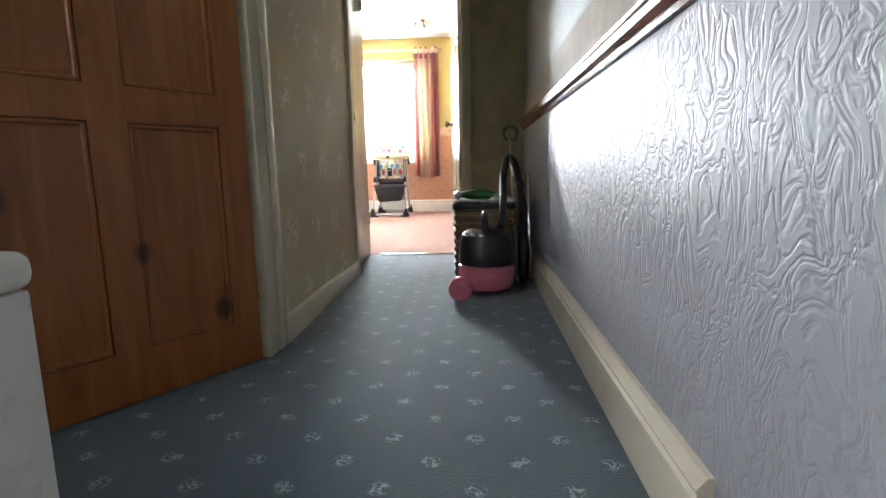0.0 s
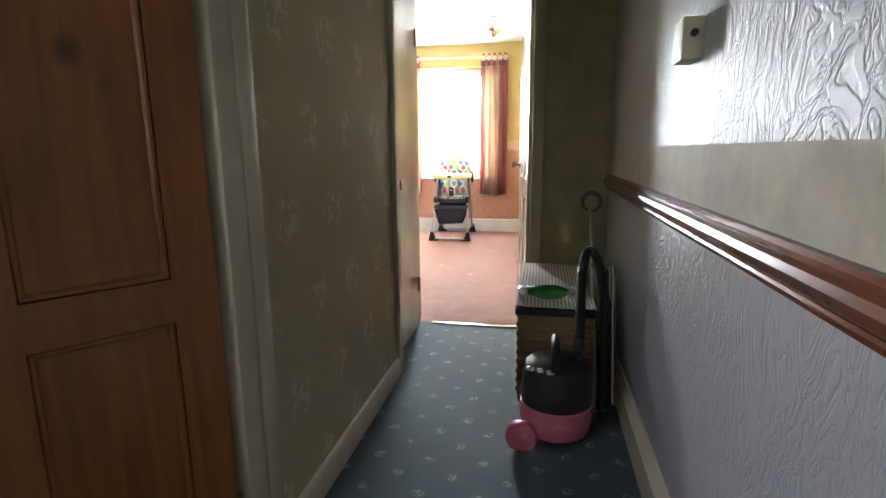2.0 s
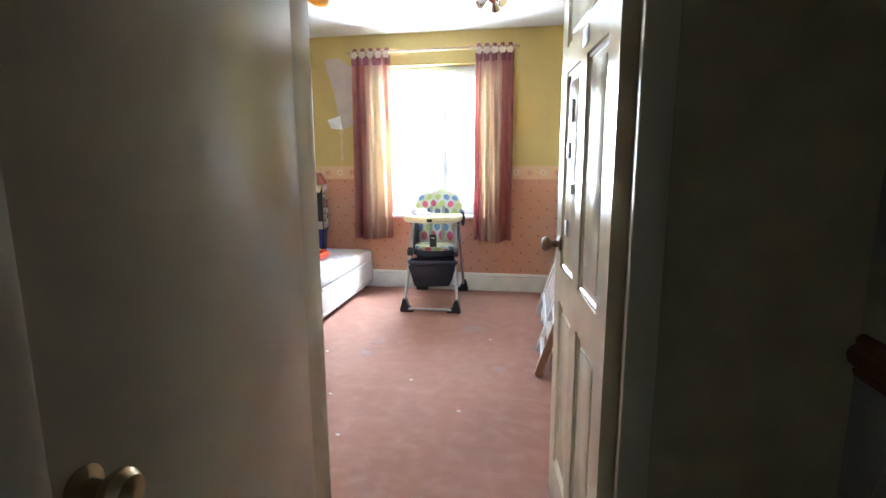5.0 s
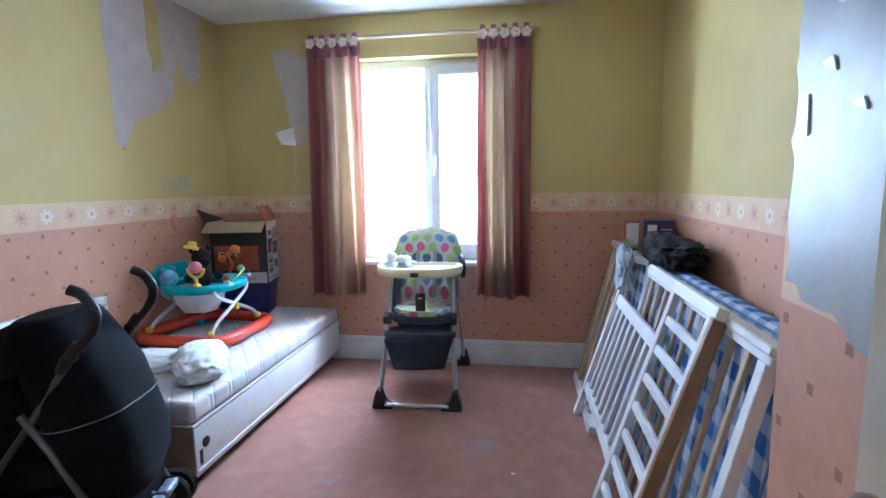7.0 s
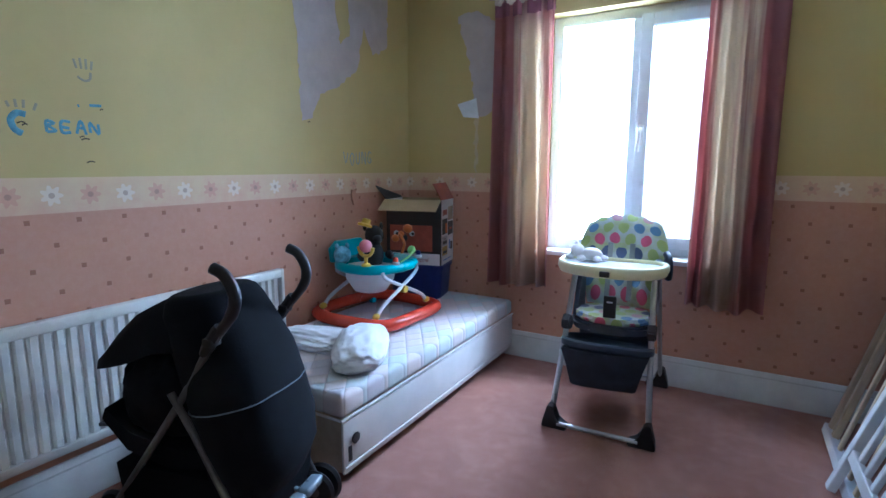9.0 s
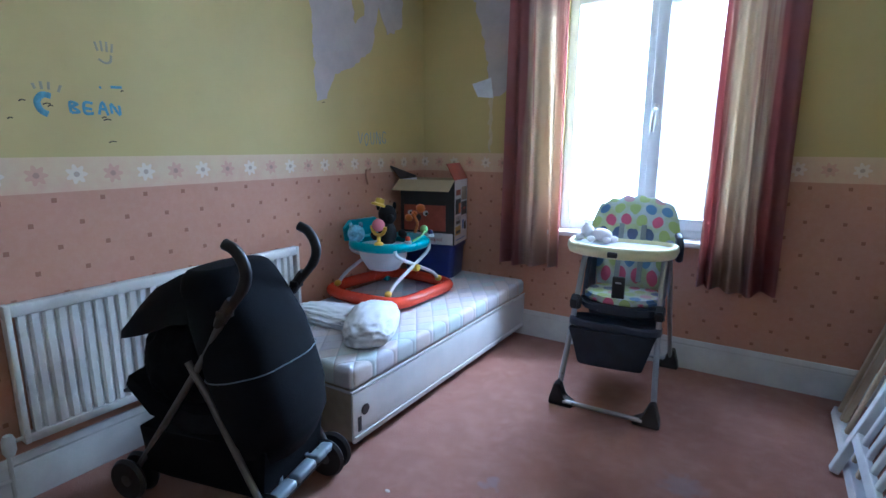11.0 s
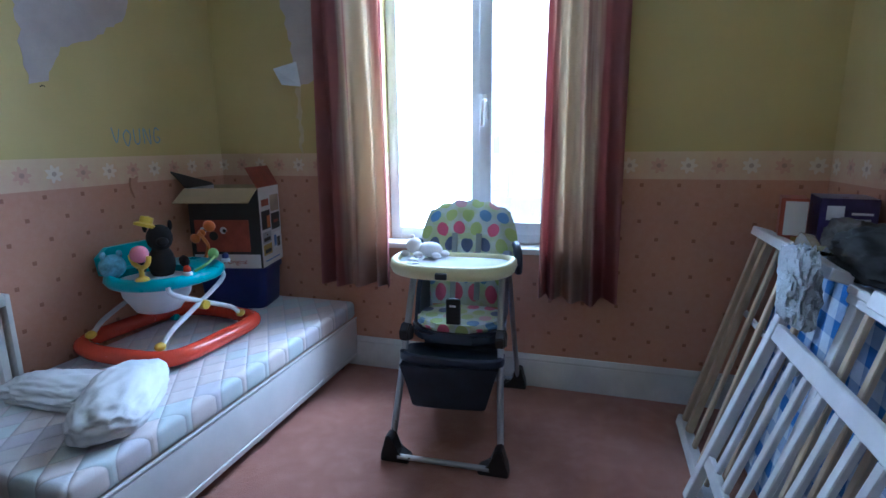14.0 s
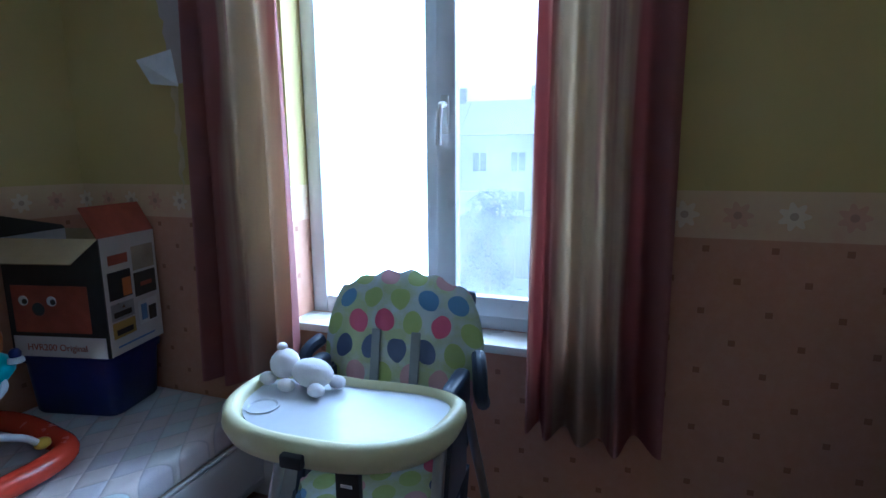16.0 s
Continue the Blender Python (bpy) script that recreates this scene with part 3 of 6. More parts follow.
M_CANE = wood("brown_cane", (0.30, 0.20, 0.11), (0.16, 0.10, 0.055), 0.6, along="Y", scale=3)
hamper = thing("hamper", "brown woven storage hamper with a dark rim under a striped cloth", "hamper", (0.055, 2.71, 0))
bm = bm_box(-0.155, 0.155, 0.01, 0.84, 0.02, 0.405, bevel=0.012)
part("body", bm, M_CANE, hamper)
for z in np.arange(0.05, 0.40, 0.042):
    part("weave", bm_box(-0.161, 0.161, 0.004, 0.846, z, z + 0.026, bevel=0.006, seg=1), M_CANE, hamper)
part("rim", bm_box(-0.168, 0.168, -0.004, 0.85, 0.400, 0.432, bevel=0.008), M_BLACK, hamper)
for x in (-0.13, 0.13):
    for y in (0.04, 0.81):
        part("foot", bm_box(x - 0.02, x + 0.02, y - 0.02, y + 0.02, 0, 0.03, bevel=0.005), M_BLACK, hamper)
bm = bmesh.new()
n, k = 24, 12
grid = [[bm.verts.new((-0.165 + 0.33 * j / k, 0.002 + 0.842 * i / n, 0.004 + 0.005 * noise.noise(Vector((i * 0.4, j * 0.5, 3))))) for j in range(k + 1)] for i in range(n + 1)]
for i in range(n):
    for j in range(k):
        bm.faces.new((grid[i][j], grid[i][j + 1], grid[i + 1][j + 1], grid[i + 1][j]))
ex = bmesh.ops.extrude_face_region(bm, geom=bm.faces[:])
bmesh.ops.translate(bm, vec=(0, 0, 0.006), verts=[v for v in ex["geom"] if isinstance(v, bmesh.types.BMVert)])
cloth = solid("woven_mat", bm, striped_cloth(), "black and white striped woven mat over the hamper", "mat")
cloth.location = (0.055, 2.71, 0.434)
M_GREEN = plain("green_foil", (0.05, 0.26, 0.07), 0.2, vary=0.35, scale=20, bump=0.4, grain=25)
packet = thing("packet", "crumpled green foil packet with clear ends lying on the mat", "packet", (0.02, 2.85, 0.445), 5)
bm = bmesh.new()
ball(bm, (0, 0, 0.028), 0.10, (1.05, 0.55, 0.28), 20, 12)
for v in bm.verts:
    v.co.z = max(0.002, v.co.z + 0.012 * noise.noise(v.co * 24))
part("pouch", bm, M_GREEN, packet)
M_CLEAR, nt, b = nodes_of("clear_wrap")
b.inputs["Base Color"].default_value = (0.85, 0.87, 0.88, 1)
b.inputs["Roughness"].default_value = 0.12
b.inputs["Transmission Weight"].default_value = 0.55
relief(nt, b, noise_tex(nt, local(nt), 35.0, 4.0), 0.8, 0.01)
for s in (-1, 1):
    bm = bmesh.new()
    rings(bm, [[(s * 0.085 + s * 0.02 * i, y, 0.012 + z + 0.012 * math.sin(i * 2 + y * 90)) for y, z in ((-0.04, 0), (0, 0), (0.04, 0), (0.04, 0.018), (0, 0.03), (-0.04, 0.018))] for i in range(3)])
    part("wrap_end", bm, M_CLEAR, packet, "clear crinkled end")

# cylinder vacuum cleaner
M_PINK = plain("pink_plastic", (0.62, 0.16, 0.22), 0.25, vary=0.08, clear=0.3, bump=0.02)
vac = thing("vacuum_cleaner", "pink cylinder vacuum cleaner with a black domed top", "vacuum cleaner", (0.062, 2.46, 0))
bm = bmesh.new()
lathe(bm, [(0.02, 0.045), (0.122, 0.045), (0.132, 0.06), (0.138, 0.11), (0.136, 0.155), (0.128, 0.16), (0.02, 0.16)], n=32)
part("tub", bm, M_PINK, vac)
bm = bmesh.new()
lathe(bm, [(0.02, 0.16), (0.131, 0.16), (0.133, 0.18), (0.128, 0.26), (0.118, 0.305), (0.09, 0.325), (0.02, 0.33)], n=32)
part("lid", bm, M_BLACK, vac)
for x, y in ((-0.125, -0.115), (-0.070, 0.145)):
    bm = bmesh.new()
    lathe(bm, [(0.012, -0.018), (0.052, -0.018), (0.058, -0.010), (0.058, 0.010), (0.052, 0.018), (0.012, 0.018)], (x, y, 0.058), "Y", 24)
    w = part("wheel", bm, M_PINK, vac)
    bm = bmesh.new()
    lathe(bm, [(0.004, -0.024), (0.020, -0.022), (0.024, 0.0), (0.020, 0.022), (0.004, 0.024)], (x, y, 0.058), "Y", 16)
    part("hub", bm, M_PINK, w)
bm = bmesh.new()
tube(bm, curve([(-0.01, -0.10, 0.325), (-0.01, -0.095, 0.375), (-0.01, -0.02, 0.40), (-0.01, 0.06, 0.375), (-0.01, 0.065, 0.325)], 6), 0.016, 10)
part("carry_handle", bm, M_BLACK, vac)
for a in range(3):
    bm = bmesh.new()
    ball(bm, (-0.095 + 0.035 * a, -0.075 - 0.012 * a, 0.305), 0.018, (1.2, 1, 0.6))
    part("button", bm, M_CHROME, vac, "shiny control button")
bm = bmesh.new()
hose = curve([(0.06, -0.02, 0.30), (0.080, 0.05, 0.40), (0.100, 0.30, 0.575), (0.124, 0.34, 0.668), (0.164, 0.34, 0.630), (0.186, 0.30, 0.50), (0.186, 0.14, 0.26), (0.175, 0.08, 0.08)], 22)
tube(bm, hose, [0.019 + (0.0022 if i % 2 else -0.001) for i in range(len(hose))], 10)
part("hose", bm, M_BLACK, vac, "ribbed black hose")
bm = bmesh.new()
tube(bm, [(0.250, 0.28, 0.012), (0.240, 0.44, 0.57), (0.240, 0.443, 0.585)], [0.014, 0.014, 0.017], 12)
part("wand", bm, M_CHROME, vac, "bright metal suction tube")

crutch = thing("crutch", "grey elbow crutch with a ring cuff leaning towards the wall", "crutch", (0.225, 2.60, 0))
M_CRUT = plain("dull_aluminium", (0.50, 0.47, 0.42), 0.35, 0.6, vary=0.1)
M_CUFF = plain("dark_grey_plastic", (0.10, 0.09, 0.085), 0.45)
d = Vector((0.010, 0.66, 0.79))
bm = bmesh.new()
tube(bm, [d * 0.02, d * 0.70], 0.0105, 12)
part("shaft", bm, M_CRUT, crutch)
bm = bmesh.new()
tube(bm, [d * 0.62, d * 0.985], 0.0085, 12)
part("upper_tube", bm, M_CRUT, crutch)
bm = bmesh.new()
tube(bm, [(0, 0, 0), d * 0.03, d * 0.035], [0.017, 0.016, 0.012], 12)
part("rubber_foot", bm, M_CUFF, crutch)
bm = bmesh.new()
tube(bm, [d * 0.70, d * 0.70 + Vector((0.045, -0.02, -0.02)), d * 0.70 + Vector((0.085, -0.045, -0.05))], [0.018, 0.015, 0.017], 12)
part("hand_grip", bm, M_CUFF, crutch)
bm = bmesh.new()
c0 = d * 1.05
ringp = [c0 + Vector((0.044 * math.cos(a), 0.012 * math.sin(a), 0.046 * math.sin(a))) for a in np.linspace(-1.57, 4.3, 26)]
tube(bm, ringp, [0.008 + 0.004 * math.sin(math.pi * i / 25) for i in range(26)], 8)
part("cuff", bm, M_CUFF, crutch)

# ---- bedroom: window and curtains ----
M_GLASS, nt, b = nodes_of("window_glass")
b.inputs["Base Color"].default_value = (0.96, 0.99, 0.99, 1)
b.inputs["Roughness"].default_value = 0.0
b.inputs["Transmission Weight"].default_value = 1.0
b.inputs["IOR"].default_value = 1.1


def filmed_glass(name, most, least):
    """Glass with a film, of condensation or of added glare haze, that scatters the daylight."""
    m = M_GLASS.copy()
    m.name = name
    nt = m.node_tree
    film = nd(nt, "BsdfTranslucent", Color=(0.90, 0.96, 0.97, 1.0))
    amount = calc(nt, "MULTIPLY_ADD", ramp(nt, noise_tex(nt, local(nt), 5.0, 5.0, 0.6), 0.3, 0.7), most - least, least)
    mx = nd(nt, "MixShader", i0=amount)
    nt.links.new(nt.nodes["Principled BSDF"].outputs[0], mx.inputs[1])
    nt.links.new(film.outputs[0], mx.inputs[2])
    nt.links.new(mx.outputs[0], nt.nodes["Material Output"].inputs[0])
    return m


# left pane: real mist; right pane: bright glare outside imitated by a thin film
M_MIST, M_HAZED = filmed_glass("misted_window_glass", 0.75, 0.5), filmed_glass("glare_hazed_window_glass", 0.24, 0.10)
FY0, FY1, MX0, MX1 = 7.60, 7.665, -1.245, -1.125
window = thing("window_1", "white plastic window with a fixed pane and an opening casement", "window", kind="structure")
bm = bmesh.new()
for e in ((WX0, WX0 + 0.06, WZ0, WZ1), (WX1 - 0.06, WX1, WZ0, WZ1), (WX0 + 0.06, WX1 - 0.06, WZ0, WZ0 + 0.065), (WX0 + 0.06, WX1 - 0.06, WZ1 - 0.06, WZ1), (MX0 + 0.03, MX1 - 0.03, WZ0 + 0.065, WZ1 - 0.06)):
    box(bm, e[0], e[1], FY0, FY1, e[2], e[3], 0.006)
part("window_frame", bm, M_UPVC, window)
bm = bmesh.new()
X0, X1, Z0, Z1 = MX1 - 0.045, WX1 - 0.045, WZ0 + 0.05, WZ1 - 0.045
for e in ((X0, X0 + 0.065, Z0, Z1), (X1 - 0.06, X1, Z0, Z1), (X0 + 0.065, X1 - 0.06, Z0, Z0 + 0.065), (X0 + 0.065, X1 - 0.06, Z1 - 0.065, Z1)):
    box(bm, e[0], e[1], FY0 - 0.02, FY0 + 0.03, e[2], e[3], 0.006)
casement = part("casement", bm, M_UPVC, window)
bm = bmesh.new()
box(bm, X0 + 0.018, X0 + 0.046, FY0 - 0.032, FY0 - 0.02, 1.38, 1.50, 0.004)
tube(bm, curve([(X0 + 0.032, FY0 - 0.03, 1.47), (X0 + 0.032, FY0 - 0.065, 1.465), (X0 + 0.028, FY0 - 0.068, 1.43), (X0 + 0.022, FY0 - 0.062, 1.345)], 5), 0.010, 8)
part("handle", bm, M_WHITE, casement, "white lever handle")
for x0, x1, y, glass in ((WX0 + 0.05, MX0 + 0.04, FY0 + 0.03, M_MIST), (X0 + 0.055, X1 - 0.05, FY0 + 0.005, M_HAZED)):
    p = part("pane", bm_box(x0, x1, y, y + 0.006, WZ0 + 0.05, WZ1 - 0.05), glass, window)
    p.visible_shadow = False
part("window_sill", bm_box(WX0 - 0.05, WX1 + 0.05, YB - 0.045, FY0 + 0.002, WZ0 - 0.028, WZ0 + 0.002, bevel=0.008), M_WHITE, window)


def curtain_cloth(seed):
    m, nt, b = nodes_of("curtain_cloth")
    sep = nd(nt, "SeparateXYZ", i0=local(nt))
    x, z = sep.outputs[0], sep.outputs[2]
    st = nd(nt, "CombineXYZ", i0=calc(nt, "MULTIPLY", x, 16.0), i1=seed, i2=calc(nt, "MULTIPLY", z, 0.5))
    band = noise_tex(nt, st.outputs[0], 1.0, 3.0, 0.6)
    # window backlight put into the colour: a cream strip on the window side
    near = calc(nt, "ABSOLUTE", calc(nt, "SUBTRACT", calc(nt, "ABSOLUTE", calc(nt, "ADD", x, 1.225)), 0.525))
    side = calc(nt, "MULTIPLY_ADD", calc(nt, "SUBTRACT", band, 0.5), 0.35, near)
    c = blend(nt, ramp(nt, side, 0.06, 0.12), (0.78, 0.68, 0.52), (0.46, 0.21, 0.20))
    # shade put into the colour: redder low and high, where no window backs it
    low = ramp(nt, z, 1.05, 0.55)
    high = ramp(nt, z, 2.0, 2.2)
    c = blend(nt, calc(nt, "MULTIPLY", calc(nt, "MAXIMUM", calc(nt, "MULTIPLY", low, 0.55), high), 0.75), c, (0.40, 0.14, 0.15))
    c = blend(nt, calc(nt, "MULTIPLY", noise_tex(nt, local(nt), 300.0, 2.0), 0.25), c, (0.30, 0.12, 0.11))
    nt.links.new(c, b.inputs["Base Color"])
    b.inputs["Roughness"].default_value = 0.85
    tr = nd(nt, "BsdfTranslucent", Color=c)
    mx = nd(nt, "MixShader", i0=0.62)
    nt.links.new(b.outputs[0], mx.inputs[1])
    nt.links.new(tr.outputs[0], mx.inputs[2])
    nt.links.new(mx.outputs[0], nt.nodes["Material Output"].inputs[0])
    relief(nt, b, noise_tex(nt, local(nt), 160.0, 2.0), 0.3, 0.001)
    return m


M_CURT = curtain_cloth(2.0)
M_TAB = plain("curtain_heading", (0.27, 0.10, 0.13), 0.85, vary=0.2)
M_BLOOM = plain("cream_cloth_flower", (0.62, 0.52, 0.42), 0.9)


def curtain(x0, x1, seed, label):
    root = thing("curtain", label, "curtain", group="curtains at the window")
    rnd = random.Random(seed)
    ph = [rnd.uniform(0, 6.3) for _ in range(4)]
    nx, nz = 90, 30
    bm = bmesh.new()
    rows = []
    for k in range(nz + 1):
        z = 2.23 - 1.72 * k / nz
        f = k / nz
        row = []
        for i in range(nx + 1):
            u = i / nx
            flare = 1 + 0.10 * f
            x = (x0 + x1) / 2 + (u - 0.5) * (x1 - x0) * flare + 0.012 * math.sin(9 * u + ph[0]) * f
            y = 7.405 - (0.014 + 0.034 * f) * math.sin(2 * math.pi * (4.2 * u + 0.25 * math.sin(5 * u + ph[3])) + ph[1] + 0.6 * math.sin(3 * f + ph[2])) - 0.014 * f * math.sin(2 * math.pi * 2.3 * u + ph[3])
            row.append(Vector((x, y, z + 0.012 * math.sin(7 * u + ph[2]) * (f > 0.97))))
        rows.append(row)
    for off in (0.0, 0.003):
        vs = [[bm.verts.new(p + Vector((0, off, 0))) for p in r] for r in rows]
        for a, b2 in zip(vs, vs[1:]):
            for i in range(nx):
                bm.faces.new((a[i], a[i + 1], b2[i + 1], b2[i]))
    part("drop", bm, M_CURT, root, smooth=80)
    bm = bmesh.new()
    hv = []
    for z in (2.235, 2.145):
        hv.append([bm.verts.new((x0 - 0.002 + (x1 - x0 + 0.004) * i / nx, 7.398 - 0.011 * math.sin(2 * math.pi * 5.5 * i / nx + ph[1]), z)) for i in range(nx + 1)])
    for i in range(nx):
        bm.faces.new((hv[0][i], hv[0][i + 1], hv[1][i + 1], hv[1][i]))
    part("heading", bm, M_TAB, root, "dark mauve heading band", smooth=80)
    n = 5
    for i in range(n):
        x = x0 + 0.03 + (x1 - x0 - 0.06) * i / (n - 1)
        bm = bmesh.new()
        tube(bm, [(x + 0.0, 7.402 + 0.018 * math.cos(a), 2.262 + 0.034 * math.sin(a)) for a in np.linspace(0, 6.28, 14)[:-1]], 0.006, 6, True)
        for v in bm.verts:
            v.co.x = x + (v.co.x - x) * 3.2
        part("tab", bm, M_TAB, root)
        bm = bmesh.new()
        for k in range(5):
            a = 2 * math.pi * k / 5 + i
            ball(bm, (x + 0.018 * math.cos(a), 7.375, 2.235 + 0.018 * math.sin(a)), 0.016, (1, 0.4, 1), 8, 6)
        part("cloth_flower", bm, M_BLOOM, root, "cream cloth flower")
    return root


curtain(-1.985, -1.615, 4, "mauve tab-top curtain with backlight painted in as cream, drawn open")
curtain(-0.815, -0.475, 9, "mauve tab-top curtain with backlight painted in as cream, hanging by the casement")
pole = thing("curtain_pole", "thin wooden curtain pole above the window", "curtain pole")
bm = bmesh.new()
tube(bm, [(-2.03, 7.402, 2.264), (-0.42, 7.402, 2.266)], 0.012, 12)
part("rod", bm, wood("pole_wood", (0.50, 0.38, 0.26), (0.36, 0.25, 0.15), 0.4, along="X"), pole)
for x in (-1.80, -0.60):
    bm = bmesh.new()
    tube(bm, [(x, 7.402, 2.266), (x, 7.50, 2.266)], 0.007, 8)
    lathe(bm, [(0.02, 7.494), (0.02, 7.499)], (x, 0, 2.266), "Y", 12)
    part("bracket", bm, M_BRASS, pole)

# torn paper, scribbles
def torn(name, axis, at, outline, material, label, parent, seed, thick=0.0015):
    """A ragged flat patch on a wall; outline in (along, up)."""
    rnd = random.Random(seed)
    pts = []
    for (a0, z0), (a1, z1) in zip(outline, outline[1:] + outline[:1]):
        n = max(2, int(math.hypot(a1 - a0, z1 - z0) / 0.03))
        for i in range(n):
            f = i / n
            j = 0.012 if i else 0.0
            pts.append((a0 + (a1 - a0) * f + rnd.uniform(-j, j), z0 + (z1 - z0) * f + rnd.uniform(-j, j)))
    bm = bmesh.new()
    slab(bm, pts, axis, at, at + thick)
    return part(name, bm, material, parent, label, smooth=None)


M_FOIL = plain("shiny_blue_scrap", (0.72, 0.82, 0.86), 0.35, vary=0.3, scale=50)
M_BACK = plain("lilac_backing_paper", (0.52, 0.45, 0.42), 0.8, vary=0.12, scale=9, local_space=False)
torn("bare_patch", "X", XL, [(6.42, 2.44), (7.28, 2.44), (7.25, 2.02), (7.10, 1.95), (7.02, 2.10), (6.95, 1.85), (6.78, 1.72), (6.62, 1.66), (6.55, 1.52), (6.47, 1.50), (6.46, 1.85)], M_BACK, "bare lilac backing where paper is torn off", wall_left, 1)
torn("paper_shred", "X", XL + 0.002, [(6.75, 2.40), (6.86, 2.38), (6.88, 2.02), (6.80, 1.96), (6.76, 2.15)], M_UP, "shred of yellow paper left on the wall", wall_left, 3)
torn("bare_patch", "Y", YB - 0.0015, [(-2.30, 2.22), (-2.16, 2.24), (-2.02, 2.16), (-2.04, 1.62), (-2.14, 1.58), (-2.18, 1.72), (-2.22, 1.95)], M_BACK, "bare lilac backing beside the curtain", wall_window, 5)
bm = bmesh.new()
rings(bm, [[(-2.24, YB - 0.03, 1.58), (-2.14, YB - 0.002, 1.57), (-2.14, YB - 0.001, 1.572), (-2.24, YB - 0.028, 1.583)], [(-2.27, YB - 0.055, 1.66), (-2.16, YB - 0.002, 1.70), (-2.16, YB - 0.001, 1.70), (-2.27, YB - 0.053, 1.662)]])
part("paper_curl", bm, M_STICK, wall_window, "curl of torn white paper", smooth=None)
torn("paper_strip", "Y", YB - 0.004, [(-2.17, 1.57), (-2.14, 1.57), (-2.15, 1.22), (-2.165, 1.18), (-2.17, 1.35)], plain("peeled_cream_paper", (0.62, 0.52, 0.30), 0.7), "narrow strip of peeling paper", wall_window, 6)
torn("bare_patch", "X", -0.1015, [(4.54, 2.3), (4.835, 2.3), (4.832, 1.9), (4.836, 1.5), (4.83, 1.12), (4.70, 1.10), (4.58, 1.06), (4.54, 1.10), (4.545, 1.7)], plain("glossy_scuffed_white", (0.32, 0.32, 0.32), 0.4, vary=0.2, scale=8, local_space=False), "scuffed white patch where the paper is gone", wall_nib, 8)
for y, z, w, h in ((4.70, 1.50, 0.05, 0.016), (4.73, 1.42, 0.035, 0.018), (4.79, 1.34, 0.012, 0.05), (4.66, 1.36, 0.03, 0.014)):
    bm = bmesh.new()
    slab(bm, [(y, z), (y + w * 0.6, z + h * 0.3), (y + w, z + h), (y + w * 0.3, z + h * 1.2)], "X", -0.1045, -0.1017)
    part("sticker_scrap", bm, M_FOIL, wall_nib, "torn shiny scrap of a sticker", smooth=None)
torn("paper_shred", "X", XL + 0.001, [(6.86, 1.115), (6.90, 1.12), (6.89, 1.03), (6.87, 1.02)], M_LOW, "small flap of lifted border paper", wall_left, 12, 0.012)

M_CRAYON = plain("blue_crayon", (0.22, 0.36, 0.44), 0.7)
M_CHIP = plain("dark_chip", (0.07, 0.055, 0.03), 0.8)
M_SMEAR = plain("grey_smeared_paint", (0.36, 0.33, 0.22), 0.7)
M_PAINT = plain("blue_poster_paint", (0.13, 0.33, 0.45), 0.6, vary=0.3, scale=60)


def scribble(strokes, label, width=0.0032, material=M_CRAYON):
    """Flat strokes of paint on the papered wall."""
    bm = bmesh.new()
    for st in strokes:
        tube(bm, curve([(XL, y, z) for y, z in st], 5), width, 6)
    for v in bm.verts:
        v.co.x = XL + max(-0.0005, (v.co.x - XL) * 0.25)
    part("scribble", bm, material, wall_left, label)


def letters(text, y, z, step, h):
    """Wobbly capital strokes, each letter from a few short lines."""
    shapes = {"V": [[(0, 1), (0.4, 0), (0.8, 1)]], "O": [[(0.4, 1), (0, 0.5), (0.4, 0), (0.8, 0.5), (0.4, 1)]], "U": [[(0, 1), (0.1, 0.1), (0.6, 0.1), (0.7, 1)]], "N": [[(0, 0), (0, 1), (0.7, 0), (0.7, 1)]],
              "G": [[(0.7, 0.9), (0.2, 1), (0, 0.4), (0.4, 0), (0.7, 0.3), (0.4, 0.4)]], "B": [[(0, 0), (0, 1), (0.6, 0.8), (0.1, 0.5), (0.7, 0.2), (0, 0)]], "E": [[(0.7, 1), (0, 1), (0, 0), (0.7, 0)], [(0, 0.5), (0.6, 0.5)]], "A": [[(0, 0), (0.4, 1), (0.8, 0)], [(0.2, 0.4), (0.6, 0.4)]]}
    out = []
    for i, ch in enumerate(text):
        for st in shapes[ch]:
            out.append([(y + i * step + a * step * 0.85, z + b * h + 0.008 * math.sin(3 * i + a * 5)) for a, b in st])
    return out


scribble(letters("VOUNG", 6.80, 1.27, 0.058, 0.075), "wobbly blue crayon lettering on the wallpaper")
scribble(letters("BEAN", 5.272, 1.372, 0.046, 0.036), "smudged blue painted lettering", 0.0055, M_PAINT)
scribble([[(5.215, 1.425), (5.19, 1.428), (5.172, 1.405), (5.18, 1.375), (5.20, 1.362)]], "blue child's palm print", 0.011, M_PAINT)
scribble([[(5.172 + 0.020 * i + 0.008 * (i == 3), 1.446 - 0.006 * (i == 3)), (5.166 + 0.024 * i + 0.012 * (i == 3), 1.476 - 0.008 * abs(i - 1.5))] for i in range(4)], "grey finger marks over the palm print", 0.0048, M_SMEAR)
scribble([[(5.385 + 0.016 * i, 1.60), (5.378 + 0.020 * i, 1.640 - 0.006 * abs(i - 1.5))] for i in range(4)] + [[(5.385, 1.572), (5.405, 1.56), (5.425, 1.566), (5.43, 1.59)]], "faint grey child's palm print", 0.0045, M_SMEAR)
scribble([[(5.415, 1.474), (5.455, 1.476)], [(5.375, 1.468), (5.381, 1.470)]], "short blue paint dashes", 0.0055, M_PAINT)
